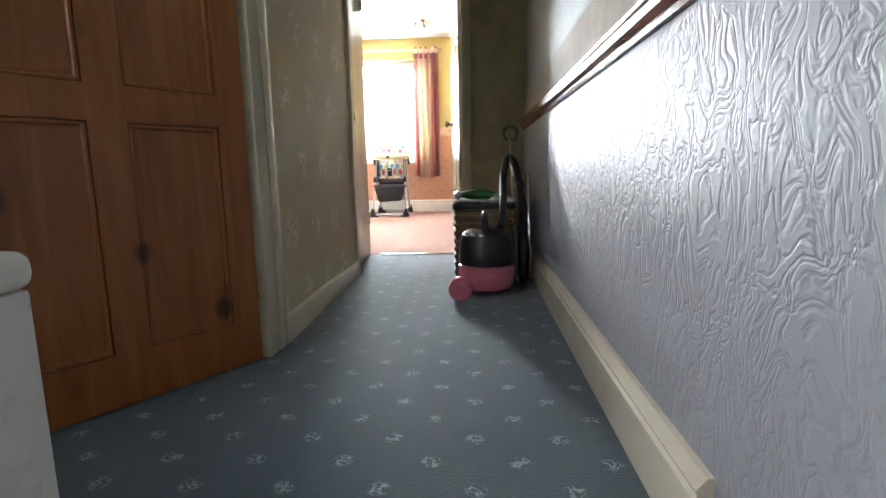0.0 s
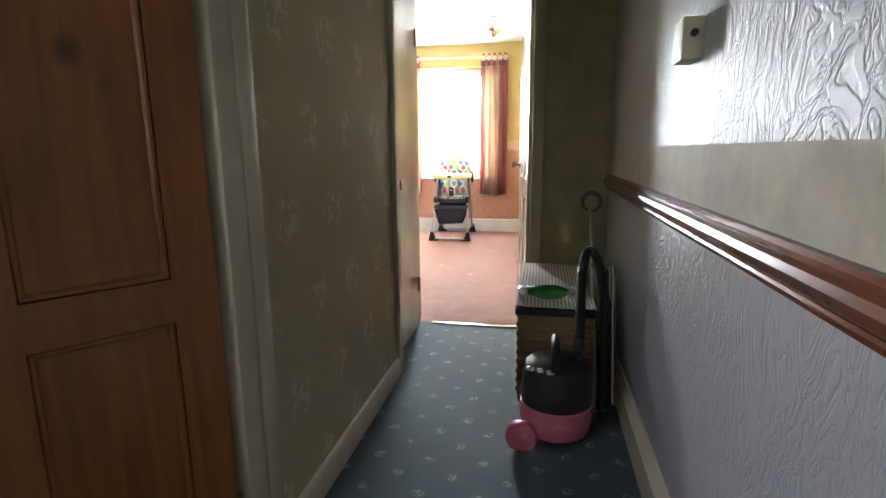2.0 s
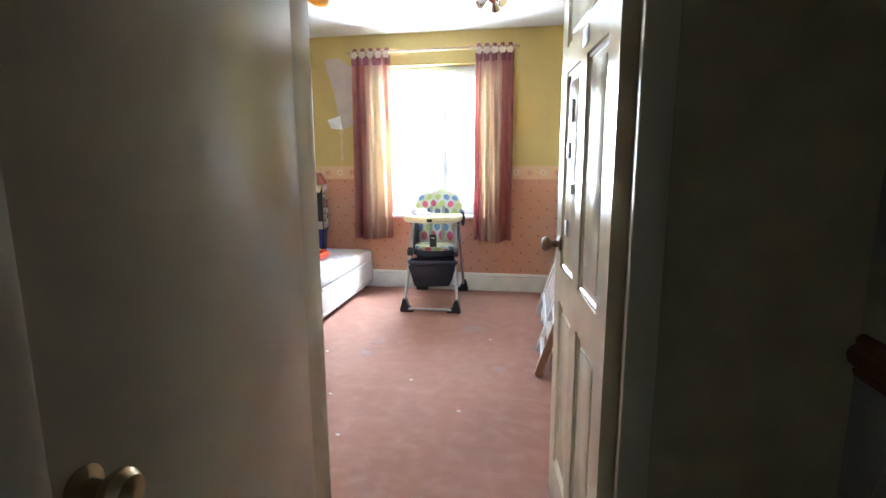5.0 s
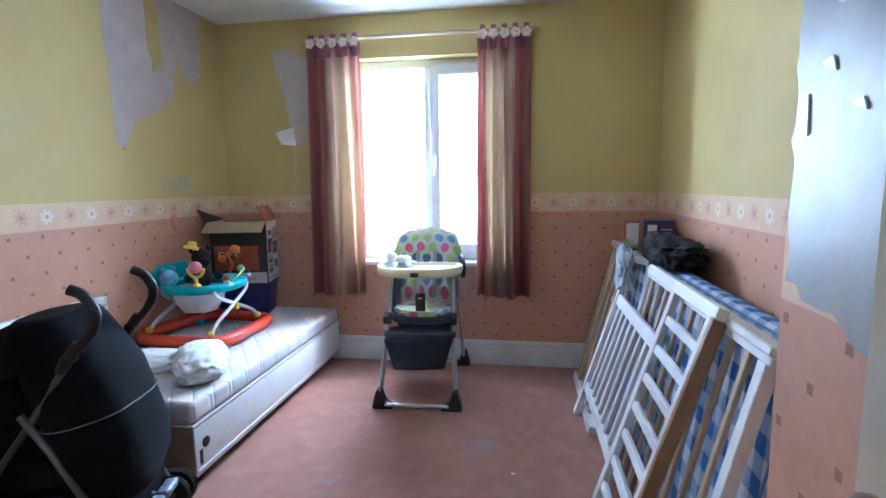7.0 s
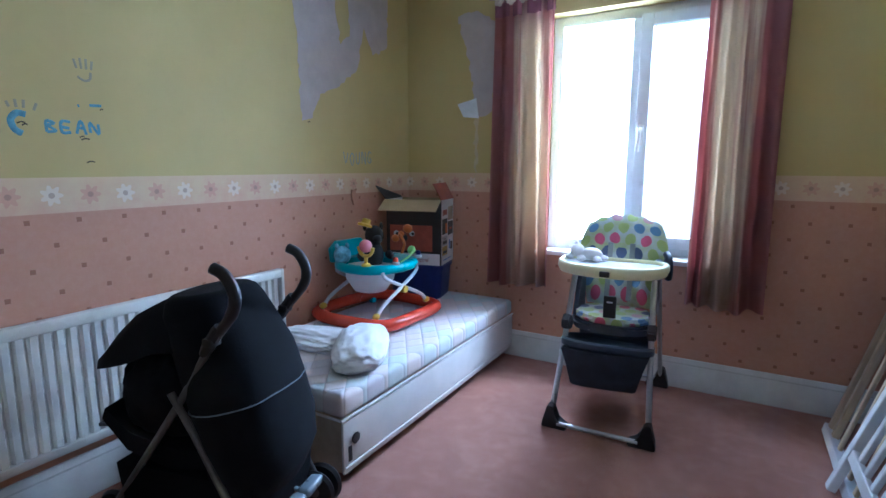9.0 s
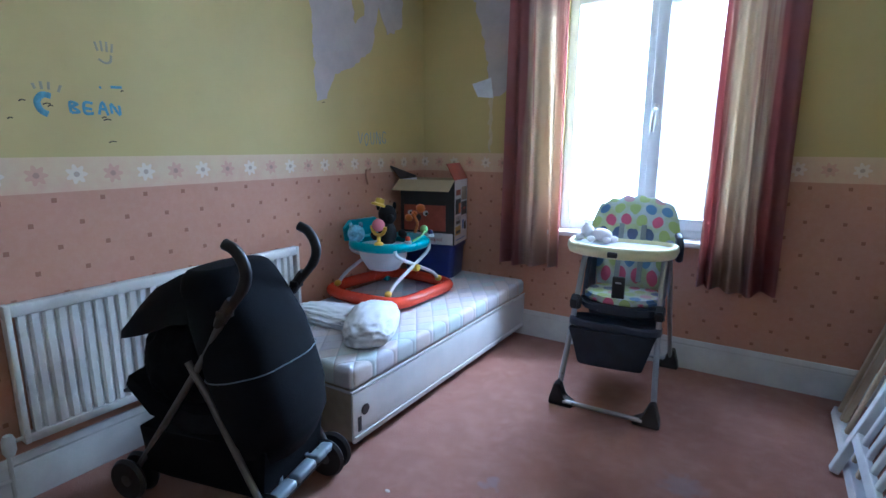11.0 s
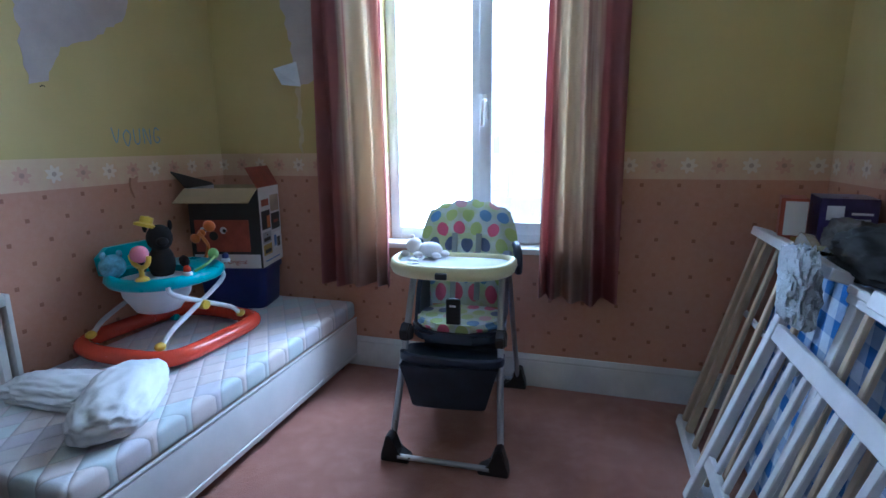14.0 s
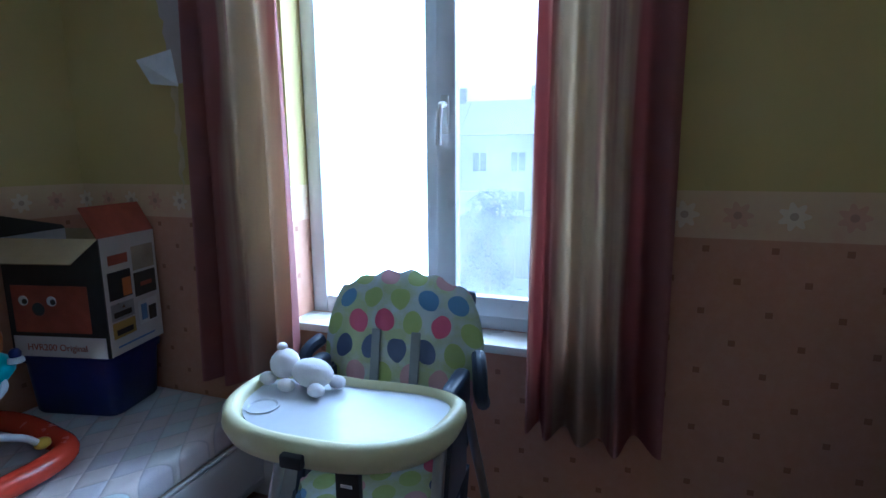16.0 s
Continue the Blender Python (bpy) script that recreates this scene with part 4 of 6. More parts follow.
for y, z, w in ((5.20, 1.398, 0.012), (5.21, 1.392, 0.008), (5.455, 1.462, 0.005), (5.13, 1.405, 0.010), (5.39, 1.352, 0.014), (5.38, 1.36, 0.008), (5.09, 1.345, 0.008), (5.40, 1.27, 0.014), (6.522, 1.497, 0.010)):
    scribble([[(y - w, z - 0.003), (y, z + 0.002), (y + w, z)]], "dark chip in the wallpaper", 0.0025, M_CHIP)

# radiator with its pipes
rad = thing("radiator", "white panel radiator under the wallpaper border", "radiator", (XL, 0, 0))
bm = bmesh.new()
y, pts = 5.0, []
while y < 6.19:
    pts += [(0.072, y), (0.072, y + 0.020), (0.060, y + 0.027), (0.060, y + 0.033)]
    y += 0.040
rings(bm, [[(x, yy, z) for x, yy in pts + [(0.045, pts[-1][1]), (0.045, 5.0)]] for z in (0.27, 0.69)])
part("panel", bm, M_WHITE, rad, smooth=25)
part("top_rail", bm_box(0.040, 0.078, 4.98, 6.21, 0.69, 0.735, bevel=0.008), M_WHITE, rad)
part("bottom_rail", bm_box(0.040, 0.078, 4.98, 6.21, 0.235, 0.27, bevel=0.008), M_WHITE, rad)
part("end_cap", bm_box(0.035, 0.078, 4.965, 4.985, 0.235, 0.735, bevel=0.005), M_WHITE, rad)
part("end_cap", bm_box(0.035, 0.078, 6.205, 6.225, 0.235, 0.735, bevel=0.005), M_WHITE, rad)
for yy in (5.2, 6.0):
    part("bracket", bm_box(0, 0.042, yy - 0.015, yy + 0.015, 0.3, 0.66), M_WHITE, rad)
bm = bmesh.new()
tube(bm, curve([(0.055, 4.965, 0.255), (0.055, 4.93, 0.25), (0.055, 4.92, 0.20), (0.055, 4.92, 0.0)], 4), 0.008, 8)
tube(bm, [(0.055, 4.92, 0.12), (0.055, 4.5, 0.10)], 0.008, 8)
part("pipe", bm, M_SKIRT, rad)
bm = bmesh.new()
lathe(bm, [(0.014, 0.21), (0.020, 0.225), (0.020, 0.27), (0.013, 0.285)], (0.055, 4.925, 0), "Z", 14)
part("valve", bm, M_SKIRT, rad)

# ---- divan bed ----
def quilt():
    m, nt, b = nodes_of("pastel_quilted_ticking")
    sep = nd(nt, "SeparateXYZ", i0=local(nt))
    p, q = calc(nt, "ADD", calc(nt, "MULTIPLY", sep.outputs[0], 1.4), sep.outputs[1]), calc(nt, "SUBTRACT", calc(nt, "MULTIPLY", sep.outputs[0], 1.4), sep.outputs[1])
    a, d = calc(nt, "DIVIDE", p, 0.145), calc(nt, "DIVIDE", q, 0.145)
    la, ld = calc(nt, "ABSOLUTE", calc(nt, "SUBTRACT", calc(nt, "FRACT", a), 0.5)), calc(nt, "ABSOLUTE", calc(nt, "SUBTRACT", calc(nt, "FRACT", d), 0.5))
    edge = calc(nt, "MAXIMUM", la, ld)
    cell = nd(nt, "CombineXYZ", i0=calc(nt, "FLOOR", a), i1=calc(nt, "FLOOR", d))
    wn2 = nd(nt, "TexWhiteNoise", Vector=cell.outputs[0])
    hue = wn2.outputs["Value"]
    c = blend(nt, ramp(nt, hue, 0.25, 0.35), (0.50, 0.46, 0.58), (0.45, 0.58, 0.62))
    c = blend(nt, ramp(nt, hue, 0.55, 0.62), c, (0.62, 0.50, 0.50))
    wave = nd(nt, "TexNoise", Scale=24.0, Detail=1.0, Distortion=3.0)
    nt.links.new(local(nt), wave.inputs["Vector"])
    swirl = calc(nt, "MULTIPLY", calc(nt, "ABSOLUTE", calc(nt, "SUBTRACT", calc(nt, "FRACT", calc(nt, "MULTIPLY", wave.outputs["Fac"], 7.0)), 0.5)), 2.0)
    c = blend(nt, calc(nt, "MULTIPLY", swirl, 0.55), c, (0.66, 0.64, 0.62))
    c = blend(nt, 0.40, c, (0.60, 0.59, 0.57))
    c = blend(nt, calc(nt, "MULTIPLY", ramp(nt, edge, 0.46, 0.5), 0.5), c, (0.36, 0.35, 0.38))
    nt.links.new(c, b.inputs["Base Color"])
    b.inputs["Roughness"].default_value = 0.75
    relief(nt, b, calc(nt, "SUBTRACT", 0.5, calc(nt, "POWER", calc(nt, "MULTIPLY", edge, 2.0), 6.0)), 0.6, 0.006)
    return m


M_VINYL = plain("white_vinyl", (0.62, 0.62, 0.62), 0.4, vary=0.1, scale=5)
M_HESS = plain("stained_beige_ticking", (0.46, 0.39, 0.30), 0.85, vary=0.3, scale=7)
bed = thing("divan_bed", "low white divan base with pastel quilted top, pushed against the wall", "bed", (-2.275, 5.79, 0))
HB = 0.405
part("base", bm_box(-HB + 0.01, HB - 0.008, 0.012, 1.70, 0.045, 0.285, bevel=0.02), M_HESS, bed, "stained beige fabric base")
part("side_panel", bm_box(HB - 0.012, HB + 0.002, 0.004, 1.705, 0.055, 0.272, bevel=0.006), M_VINYL, bed)
part("top_pad", bm_box(-HB, HB, 0, 1.705, 0.285, 0.385, bevel=0.028, seg=4), quilt(), bed, "pastel diamond-quilted top")
bm = bmesh.new()
tube(bm, [(-HB, -0.002, 0.285), (HB + 0.001, -0.002, 0.285), (HB + 0.002, 1.70, 0.285)], 0.006, 6)
part("piping", bm, M_VINYL, bed)
bm = bmesh.new()
tube(bm, [(HB + 0.002, 0.01, 0.082), (HB + 0.002, 1.70, 0.082)], 0.005, 6)
part("piping", bm, M_VINYL, bed)
bm = bmesh.new()
lathe(bm, [(0.004, 0), (0.022, 0), (0.024, 0.004), (0.019, 0.006), (0.004, 0.004)], (HB + 0.002, 0.075, 0.185), "X", 14)
part("vent", bm, M_BLACK, bed, "round dark air vent")
part("tear", bm_box(HB, HB + 0.0035, 0.03, 0.052, 0.10, 0.165, bevel=0.001), M_BLACK, bed, "dark torn slot in the vinyl")
for x in (-0.33, 0.35):
    for yy in (0.09, 0.85, 1.60):
        bm = bmesh.new()
        lathe(bm, [(0.006, -0.011), (0.022, -0.011), (0.024, 0), (0.022, 0.011), (0.006, 0.011)], (x, yy, 0.024), "X", 14)
        tube(bm, [(x, yy, 0.03), (x, yy, 0.06)], 0.008, 8)
        part("castor", bm, M_BLACK, bed)

# crumpled white pillow and sheet
M_SHEET = plain("white_cotton", (0.72, 0.73, 0.76), 0.85, vary=0.06, bump=0.2, grain=120)


def crumple(at, size, seed, turn, amp):
    bm = bmesh.new()
    bmesh.ops.create_icosphere(bm, subdivisions=5, radius=1)
    for v in bm.verts:
        d = v.co.copy()
        k = 1 + amp * (noise.noise(d * 1.3 + Vector((seed, 0, 0))) + 0.55 * (1 - abs(noise.noise(d * 2.6 + Vector((0, seed, 0)))) * 2.2) + 0.3 * (1 - 2.4 * abs(noise.noise(d * 5 + Vector((seed, seed, 0))))) + 0.15 * noise.noise(d * 11))
        p = d * k
        s = lambda t: math.copysign(abs(t) ** 0.8, t)
        v.co = Vector((s(p.x) * size[0], s(p.y) * size[1], max(-0.75, p.z) * size[2]))
    bm.transform(pose(*at, 0, 0, turn))
    return bm


pillow = thing("pillow", "crumpled white pillow with a loose cover on the bed", "pillow", (0, 0, 0))
part("filling", crumple((-2.065, 6.150, 0.439), (0.235, 0.118, 0.072), 3.0, -58, 0.12), M_SHEET, pillow, smooth=80)
part("loose_cover", crumple((-2.36, 6.19, 0.412), (0.235, 0.105, 0.040), 8.0, 4, 0.26), M_SHEET, pillow, smooth=80)

# ---- high chair ----
def dotted_pvc():
    m, nt, b = nodes_of("dotted_wipeable_fabric")
    sep = nd(nt, "SeparateXYZ", i0=local(nt))
    v = calc(nt, "ADD", sep.outputs[2], sep.outputs[1])
    fu, fv, cu, cv = lattice(nt, sep.outputs[0], v, 0.078, 0.070)
    fu = calc(nt, "MULTIPLY", fu, 1.15)
    rad = calc(nt, "SQRT", calc(nt, "ADD", calc(nt, "MULTIPLY", fu, fu), calc(nt, "MULTIPLY", fv, fv)))
    cell = nd(nt, "CombineXYZ", i0=cu, i1=cv)
    w = nd(nt, "TexWhiteNoise", Vector=cell.outputs[0]).outputs["Value"]
    band = calc(nt, "FRACT", calc(nt, "DIVIDE", calc(nt, "ADD", cv, 0.5), 4.0))
    c1 = blend(nt, calc(nt, "GREATER_THAN", band, 0.25), (0.60, 0.05, 0.18), (0.10, 0.24, 0.52))
    c1 = blend(nt, calc(nt, "GREATER_THAN", band, 0.50), c1, (0.56, 0.30, 0.36))
    c1 = blend(nt, calc(nt, "GREATER_THAN", band, 0.75), c1, (0.05, 0.08, 0.26))
    c1 = blend(nt, calc(nt, "GREATER_THAN", w, 0.70), c1, (0.40, 0.50, 0.14))
    ground = blend(nt, ramp(nt, noise_tex(nt, local(nt), 11.0), 0.42, 0.58), (0.54, 0.60, 0.64), (0.46, 0.53, 0.30))
    c = blend(nt, calc(nt, "MULTIPLY", calc(nt, "LESS_THAN", rad, 0.031), 0.9), ground, c1)
    nt.links.new(c, b.inputs["Base Color"])
    b.inputs["Roughness"].default_value = 0.32
    relief(nt, b, noise_tex(nt, local(nt), 14.0, 3.0), 0.5, 0.01)
    return m


M_DOTS = dotted_pvc()
M_TRAY = plain("pale_yellow_plastic", (0.78, 0.74, 0.46), 0.35, vary=0.05, bump=0.03)
M_TRAYW = plain("pale_tray_insert", (0.70, 0.72, 0.78), 0.22, vary=0.05, bump=0.02)
M_NAVY = plain("navy_plastic", (0.035, 0.048, 0.080), 0.35, vary=0.2)
M_NAVYC = plain("navy_cloth", (0.022, 0.028, 0.048), 0.8, vary=0.3, bump=0.3)
chair = thing("high_chair", "folding high chair with dotted padding, yellow tray and grey legs", "high chair", (-1.125, 7.05, 0), 2.5)
HW = 0.225
for s in (-1, 1):
    bm = bmesh.new()
    tube(bm, curve([(s * HW, -0.335, 0.03), (s * (HW - 0.02), -0.23, 0.35), (s * (HW - 0.035), -0.12, 0.66), (s * (HW - 0.035), -0.03, 0.77)], 6), 0.0135, 12)
    part("front_leg", bm, M_GREY, chair)
    bm = bmesh.new()
    tube(bm, curve([(s * (HW - 0.01), 0.395, 0.03), (s * (HW - 0.02), 0.28, 0.30), (s * (HW - 0.03), 0.08, 0.70), (s * (HW - 0.03), 0.03, 0.77)], 6), 0.0125, 12)
    part("rear_leg", bm, M_GREY, chair)
    for y, d in ((-0.345, 1), (0.40, -1)):
        bm = bmesh.new()
        slab(bm, [(s * (HW + 0.035), 0), (s * (HW - 0.085), 0), (s * (HW - 0.085), 0.022), (s * (HW - 0.04), 0.04), (s * (HW - 0.02), 0.105), (s * (HW + 0.008), 0.115), (s * (HW + 0.03), 0.035)], "Y", y - 0.034, y + 0.026, 0.005)
        part("rubber_foot", bm, M_BLACK, chair)
    bm = bmesh.new()
    box(bm, s * (HW - 0.035) - 0.02, s * (HW - 0.035) + 0.02, -0.07, 0.08, 0.715, 0.80, 0.014, 3)
    part("hinge_housing", bm, M_NAVY, chair)
    bm = bmesh.new()
    slab(bm, [(-0.10, 0.49), (0.10, 0.50), (0.11, 0.76), (0.02, 0.77), (-0.05, 0.62)], "X", s * 0.172, s * 0.194, 0.008)
    part("side_wing", bm, M_NAVY, chair, "navy side of the seat shell")
    bm = bmesh.new()
    slab(bm, [(-0.22, 0.46), (-0.15, 0.44), (-0.13, 0.49), (-0.18, 0.53), (-0.225, 0.50)], "X", s * (HW - 0.025) - 0.02, s * (HW - 0.025) + 0.02, 0.006)
    part("bracket", bm, M_BLACK, chair)
    bm = bmesh.new()
    tube(bm, curve([(s * 0.235, 0.10, 0.70), (s * 0.24, 0.05, 0.75), (s * 0.235, 0.06, 0.80), (s * 0.22, 0.11, 0.82)], 5), 0.018, 10)
    part("arm_rest", bm, M_NAVY, chair)
bm = bmesh.new()
tube(bm, [(-HW + 0.04, -0.372, 0.028), (HW - 0.04, -0.372, 0.028)], 0.011, 10)
part("front_bar", bm, M_GREY, chair)
bm = bmesh.new()
tube(bm, [(-HW + 0.02, 0.385, 0.05), (HW - 0.02, 0.385, 0.05)], 0.010, 10)
part("rear_bar", bm, M_GREY, chair)


def pad(w0, w1, h, t, seed, nx=22, nz=18):
    """A stuffed cushion that widens upwards with a scalloped top; local x across, z up, y thick."""
    bm = bmesh.new()
    for side in (-1, 1):
        vs = []
        for k in range(nz + 1):
            f = k / nz
            row = []
            for i in range(nx + 1):
                u = 2 * i / nx - 1
                w = (w0 + (w1 - w0) * min(1, f * 1.8)) / 2
                top = math.sqrt(max(0.0, 1 - max(0, (f - 0.62) / 0.38) ** 2 * 0.34))
                puff = (1 - abs(u) ** 4) * (1 - abs(2 * f - 1) ** 5)
                seam = 0.012 * abs(math.sin(u * 7.0)) + 0.004 * noise.noise(Vector((u * 4, f * 5, seed)))
                row.append(bm.verts.new((u * w * top, side * (0.004 + (t / 2 + seam) * puff), f * h - 0.05 * f * u * u + 0.006 * math.sin(u * 16) * (f > 0.9))))
            vs.append(row)
        for a, b2 in zip(vs, vs[1:]):
            for i in range(nx):
                bm.faces.new((a[i], a[i + 1], b2[i + 1], b2[i]))
    bmesh.ops.remove_doubles(bm, verts=bm.verts[:], dist=0.0012)
    return bm


back = part("backrest", pad(0.32, 0.45, 0.485, 0.05, 2), M_DOTS, chair, "padded dotted backrest", smooth=80)
back.matrix_local = pose(0, 0.09, 0.53, -12, 0, 0)
bm = bm_box(-0.185, 0.185, 0.028, 0.05, 0.02, 0.44, bevel=0.012, seg=3)
bs = part("back_shell", bm, M_NAVY, chair)
bs.matrix_local = pose(0, 0.10, 0.53, -12, 0, 0)
for x in (-0.055, 0.055):
    bm = bmesh.new()
    box(bm, x - 0.013, x + 0.013, -0.050, -0.045, 0.03, 0.33, 0.002, 1)
    st = part("harness_strap", bm, plain("grey_webbing", (0.30, 0.33, 0.36), 0.8), chair, "grey safety harness strap")
    st.matrix_local = pose(0, 0.09, 0.53, -12, 0, 0)
bm = bmesh.new()
outline = [(0.20 * math.copysign(abs(math.cos(a)) ** 0.6, math.cos(a)), -0.04 + 0.165 * math.copysign(abs(math.sin(a)) ** 0.7, math.sin(a))) for a in np.linspace(0, 2 * math.pi, 33)[:-1]]
slab(bm, outline, "Z", 0.455, 0.50, 0.012)
part("seat_shell", bm, M_NAVY, chair)
bm = bmesh.new()
slab(bm, [(x * 0.9, -0.04 + (y + 0.04) * 0.9) for x, y in outline], "Z", 0.498, 0.532, 0.014)
part("seat_pad", bm, M_DOTS, chair, "dotted seat cushion", smooth=80)
bm = bmesh.new()
box(bm, -0.030, 0.030, -0.180, -0.158, 0.505, 0.64, 0.008)
part("crotch_post", bm, M_BLACK, chair)
bm = bmesh.new()
box(bm, -0.014, 0.014, -0.1825, -0.1800, 0.606, 0.614, 0.001, 1)
part("badge", bm, M_STICK, chair)


def tray_line(w, d, z, n=56):
    out = []
    for a in np.linspace(0, 2 * math.pi, n + 1)[:-1]:
        c, s = math.cos(a), math.sin(a)
        y = -d * abs(s) ** 0.8 if s < 0 else d * 0.42 * s - (0.035 * (1 - abs(c)) * (s > 0.3))
        out.append((w * math.copysign(abs(c) ** 0.75, c), -0.14 + y, z))
    return out


bm = bmesh.new()
rings(bm, [tray_line(0.22, 0.185, 0.755), tray_line(0.246, 0.212, 0.762), tray_line(0.255, 0.222, 0.785), tray_line(0.252, 0.218, 0.808), tray_line(0.240, 0.206, 0.815), tray_line(0.228, 0.192, 0.810), tray_line(0.222, 0.186, 0.792), tray_line(0.05, 0.04, 0.791)])
tray = part("tray", bm, M_TRAY, chair, "pale yellow D-shaped tray", smooth=60)
bm = bmesh.new()
rings(bm, [tray_line(0.219, 0.183, 0.7925), tray_line(0.219, 0.183, 0.798), tray_line(0.05, 0.04, 0.797)])
part("insert", bm, M_TRAYW, tray, "pale grey tray insert")
bm = bmesh.new()
lathe(bm, [(0.034, 0.797), (0.036, 0.802), (0.030, 0.802), (0.027, 0.7985), (0.004, 0.7982)], (-0.155, -0.235, 0), "Z", 24)
part("cup_holder", bm, M_TRAYW, tray)
bm = bmesh.new()
box(bm, -0.022, 0.022, -0.374, -0.358, 0.770, 0.795, 0.004)
part("release_button", bm, M_BLACK, tray)
# footrest with its basket, and the bin behind
bm = bmesh.new()
rings(bm, [[(0.218 * k * math.copysign(abs(math.cos(a)) ** 0.5, math.cos(a)), -0.20 + 0.075 * k * math.copysign(abs(math.sin(a)) ** 0.7, math.sin(a)), z) for a in np.linspace(0, 2 * math.pi, 33)[:-1]] for z, k in ((0.378, 0.90), (0.39, 1.0), (0.418, 1.0), (0.425, 0.93), (0.412, 0.80), (0.408, 0.3))])
part("footrest", bm, M_NAVY, chair, "glossy navy footrest")
bm = bmesh.new()
rings(bm, [[(w * sx, -0.19 + d * sy, z + 0.006 * math.sin(9 * sx * w)) for sx, sy in ((-1, -1), (-0.5, -1.08), (0, -1.1), (0.5, -1.08), (1, -1), (1, 1), (0, 1.05), (-1, 1))] for w, d, z in ((0.138, 0.07, 0.200), (0.152, 0.08, 0.212), (0.178, 0.085, 0.31), (0.202, 0.09, 0.385))])
part("front_basket", bm, M_NAVYC, chair, "dark sagging cloth basket", smooth=60)
bm = bmesh.new()
rings(bm, [[(w * sx, 0.09 + d * sy, z) for sx, sy in ((-1, -1), (0, -1.1), (1, -1), (1, 1), (0, 1.05), (-1, 1))] for w, d, z in ((0.15, 0.09, 0.27), (0.165, 0.10, 0.28), (0.175, 0.11, 0.46), (0.17, 0.10, 0.462))])
part("rear_basket", bm, M_NAVYC, chair, "dark cloth storage bag under the seat", smooth=60)

# soft toy on the tray: one plain shape
M_PLUSH = plain("pale_plush", (0.80, 0.76, 0.79), 0.95, vary=0.12, bump=0.6, grain=160, sheen=0.3)
bm = bmesh.new()
ball(bm, (0.03, 0, 0.032), 0.042, (1.3, 0.9, 0.75))
ball(bm, (-0.04, -0.015, 0.045), 0.034)
ball(bm, (-0.05, -0.012, 0.082), 0.012, (1, 1, 0.8), 10, 7)
for x, y in ((-0.065, -0.045), (0.0, -0.05), (0.075, -0.035), (0.085, 0.02)):
    ball(bm, (x, y, 0.015), 0.017, (1.3, 1, 0.85), 10, 7)
toy = solid("soft_toy", bm, M_PLUSH, "small pale plush toy lying on the high chair tray", "toy")
toy.matrix_world = pose(-1.255, 6.93, 0.799, 0, 0, -12)

# ---- storage tub and carton in the corner, on the bed ----
M_TUB = plain("blue_plastic", (0.012, 0.022, 0.16), 0.35, vary=0.15)
tub = thing("storage_tub", "dark blue plastic storage tub standing on the bed", "storage tub", (-2.475, 7.305, 0.386), 13)
def rounded(w, d, z, n=4, r=0.04):
    out = []
    for cx, cy, a0 in ((w - r, d - r, 0), (-w + r, d - r, 90), (-w + r, -d + r, 180), (w - r, -d + r, 270)):
        for k in range(n + 1):
            a = radians(a0 + 90 * k / n)
            out.append((cx + r * math.cos(a), cy + r * math.sin(a), z))
    return out
bm = bmesh.new()
rings(bm, [rounded(0.165, 0.115, 0.0), rounded(0.172, 0.120, 0.01), rounded(0.185, 0.13, 0.202), rounded(0.185, 0.13, 0.204)])
part("body", bm, M_TUB, tub)
bm = bmesh.new()
rings(bm, [rounded(0.193, 0.136, 0.20), rounded(0.195, 0.138, 0.222), rounded(0.188, 0.13, 0.232), rounded(0.18, 0.125, 0.232)])
part("rim", bm, M_TUB, tub)

M_CARD = plain("brown_cardboard", (0.40, 0.30, 0.17), 0.85, vary=0.12, scale=8)
M_PRINTW = plain("white_printed_card", (0.66, 0.64, 0.64), 0.45, vary=0.06)
M_PRINTR = plain("red_brown_print", (0.38, 0.085, 0.05), 0.5, vary=0.25)
M_PRINTK = plain("black_print", (0.03, 0.028, 0.03), 0.45)
M_PRINTB = plain("blue_print", (0.12, 0.25, 0.55), 0.5)
M_PRINTO = plain("orange_print", (0.62, 0.18, 0.04), 0.5)
M_PRINTY = plain("mustard_print", (0.50, 0.34, 0.08), 0.5)
carton = thing("carton", "open cardboard vacuum cleaner carton with printed pictures on the tub", "box", (-2.475, 7.305, 0.618), 13)
CW, CD, CH = 0.19, 0.14, 0.425
part("front_face", bm_box(-CW, CW, -CD, -CD + 0.006, 0, CH), M_PRINTK, carton, "dark red and black printed front", smooth=None)
part("side_face", bm_box(CW - 0.006, CW, -CD + 0.006, CD, 0, CH), M_PRINTW, carton, "white printed side", smooth=None)
part("side_face", bm_box(-CW, -CW + 0.006, -CD + 0.006, CD, 0, CH), M_PRINTW, carton, smooth=None)
part("back_face", bm_box(-CW + 0.006, CW - 0.006, CD - 0.006, CD, 0, CH), M_CARD, carton, smooth=None)
part("bottom", bm_box(-CW + 0.006, CW - 0.006, -CD + 0.006, CD - 0.006, 0, 0.006), M_CARD, carton, smooth=None)
part("front_flap", bm_box(-CW - 0.01, CW + 0.0, -0.135, 0.0, -0.002, 0.002), M_CARD, carton, "bare brown cardboard flap folded open", smooth=None).matrix_local = pose(0, -CD, CH, 28, 0, 0)
part("side_flap", bm_box(0, 0.12, -CD, CD, -0.002, 0.002), M_PRINTR, carton, "orange-red printed flap standing up", smooth=None).matrix_local = pose(CW, 0, CH, 0, -118, 0)
part("side_flap", bm_box(-0.12, 0, -CD, CD, -0.002, 0.002), M_PRINTK, carton, "dark flap standing up", smooth=None).matrix_local = pose(-CW, 0, CH, 0, 50, 0)


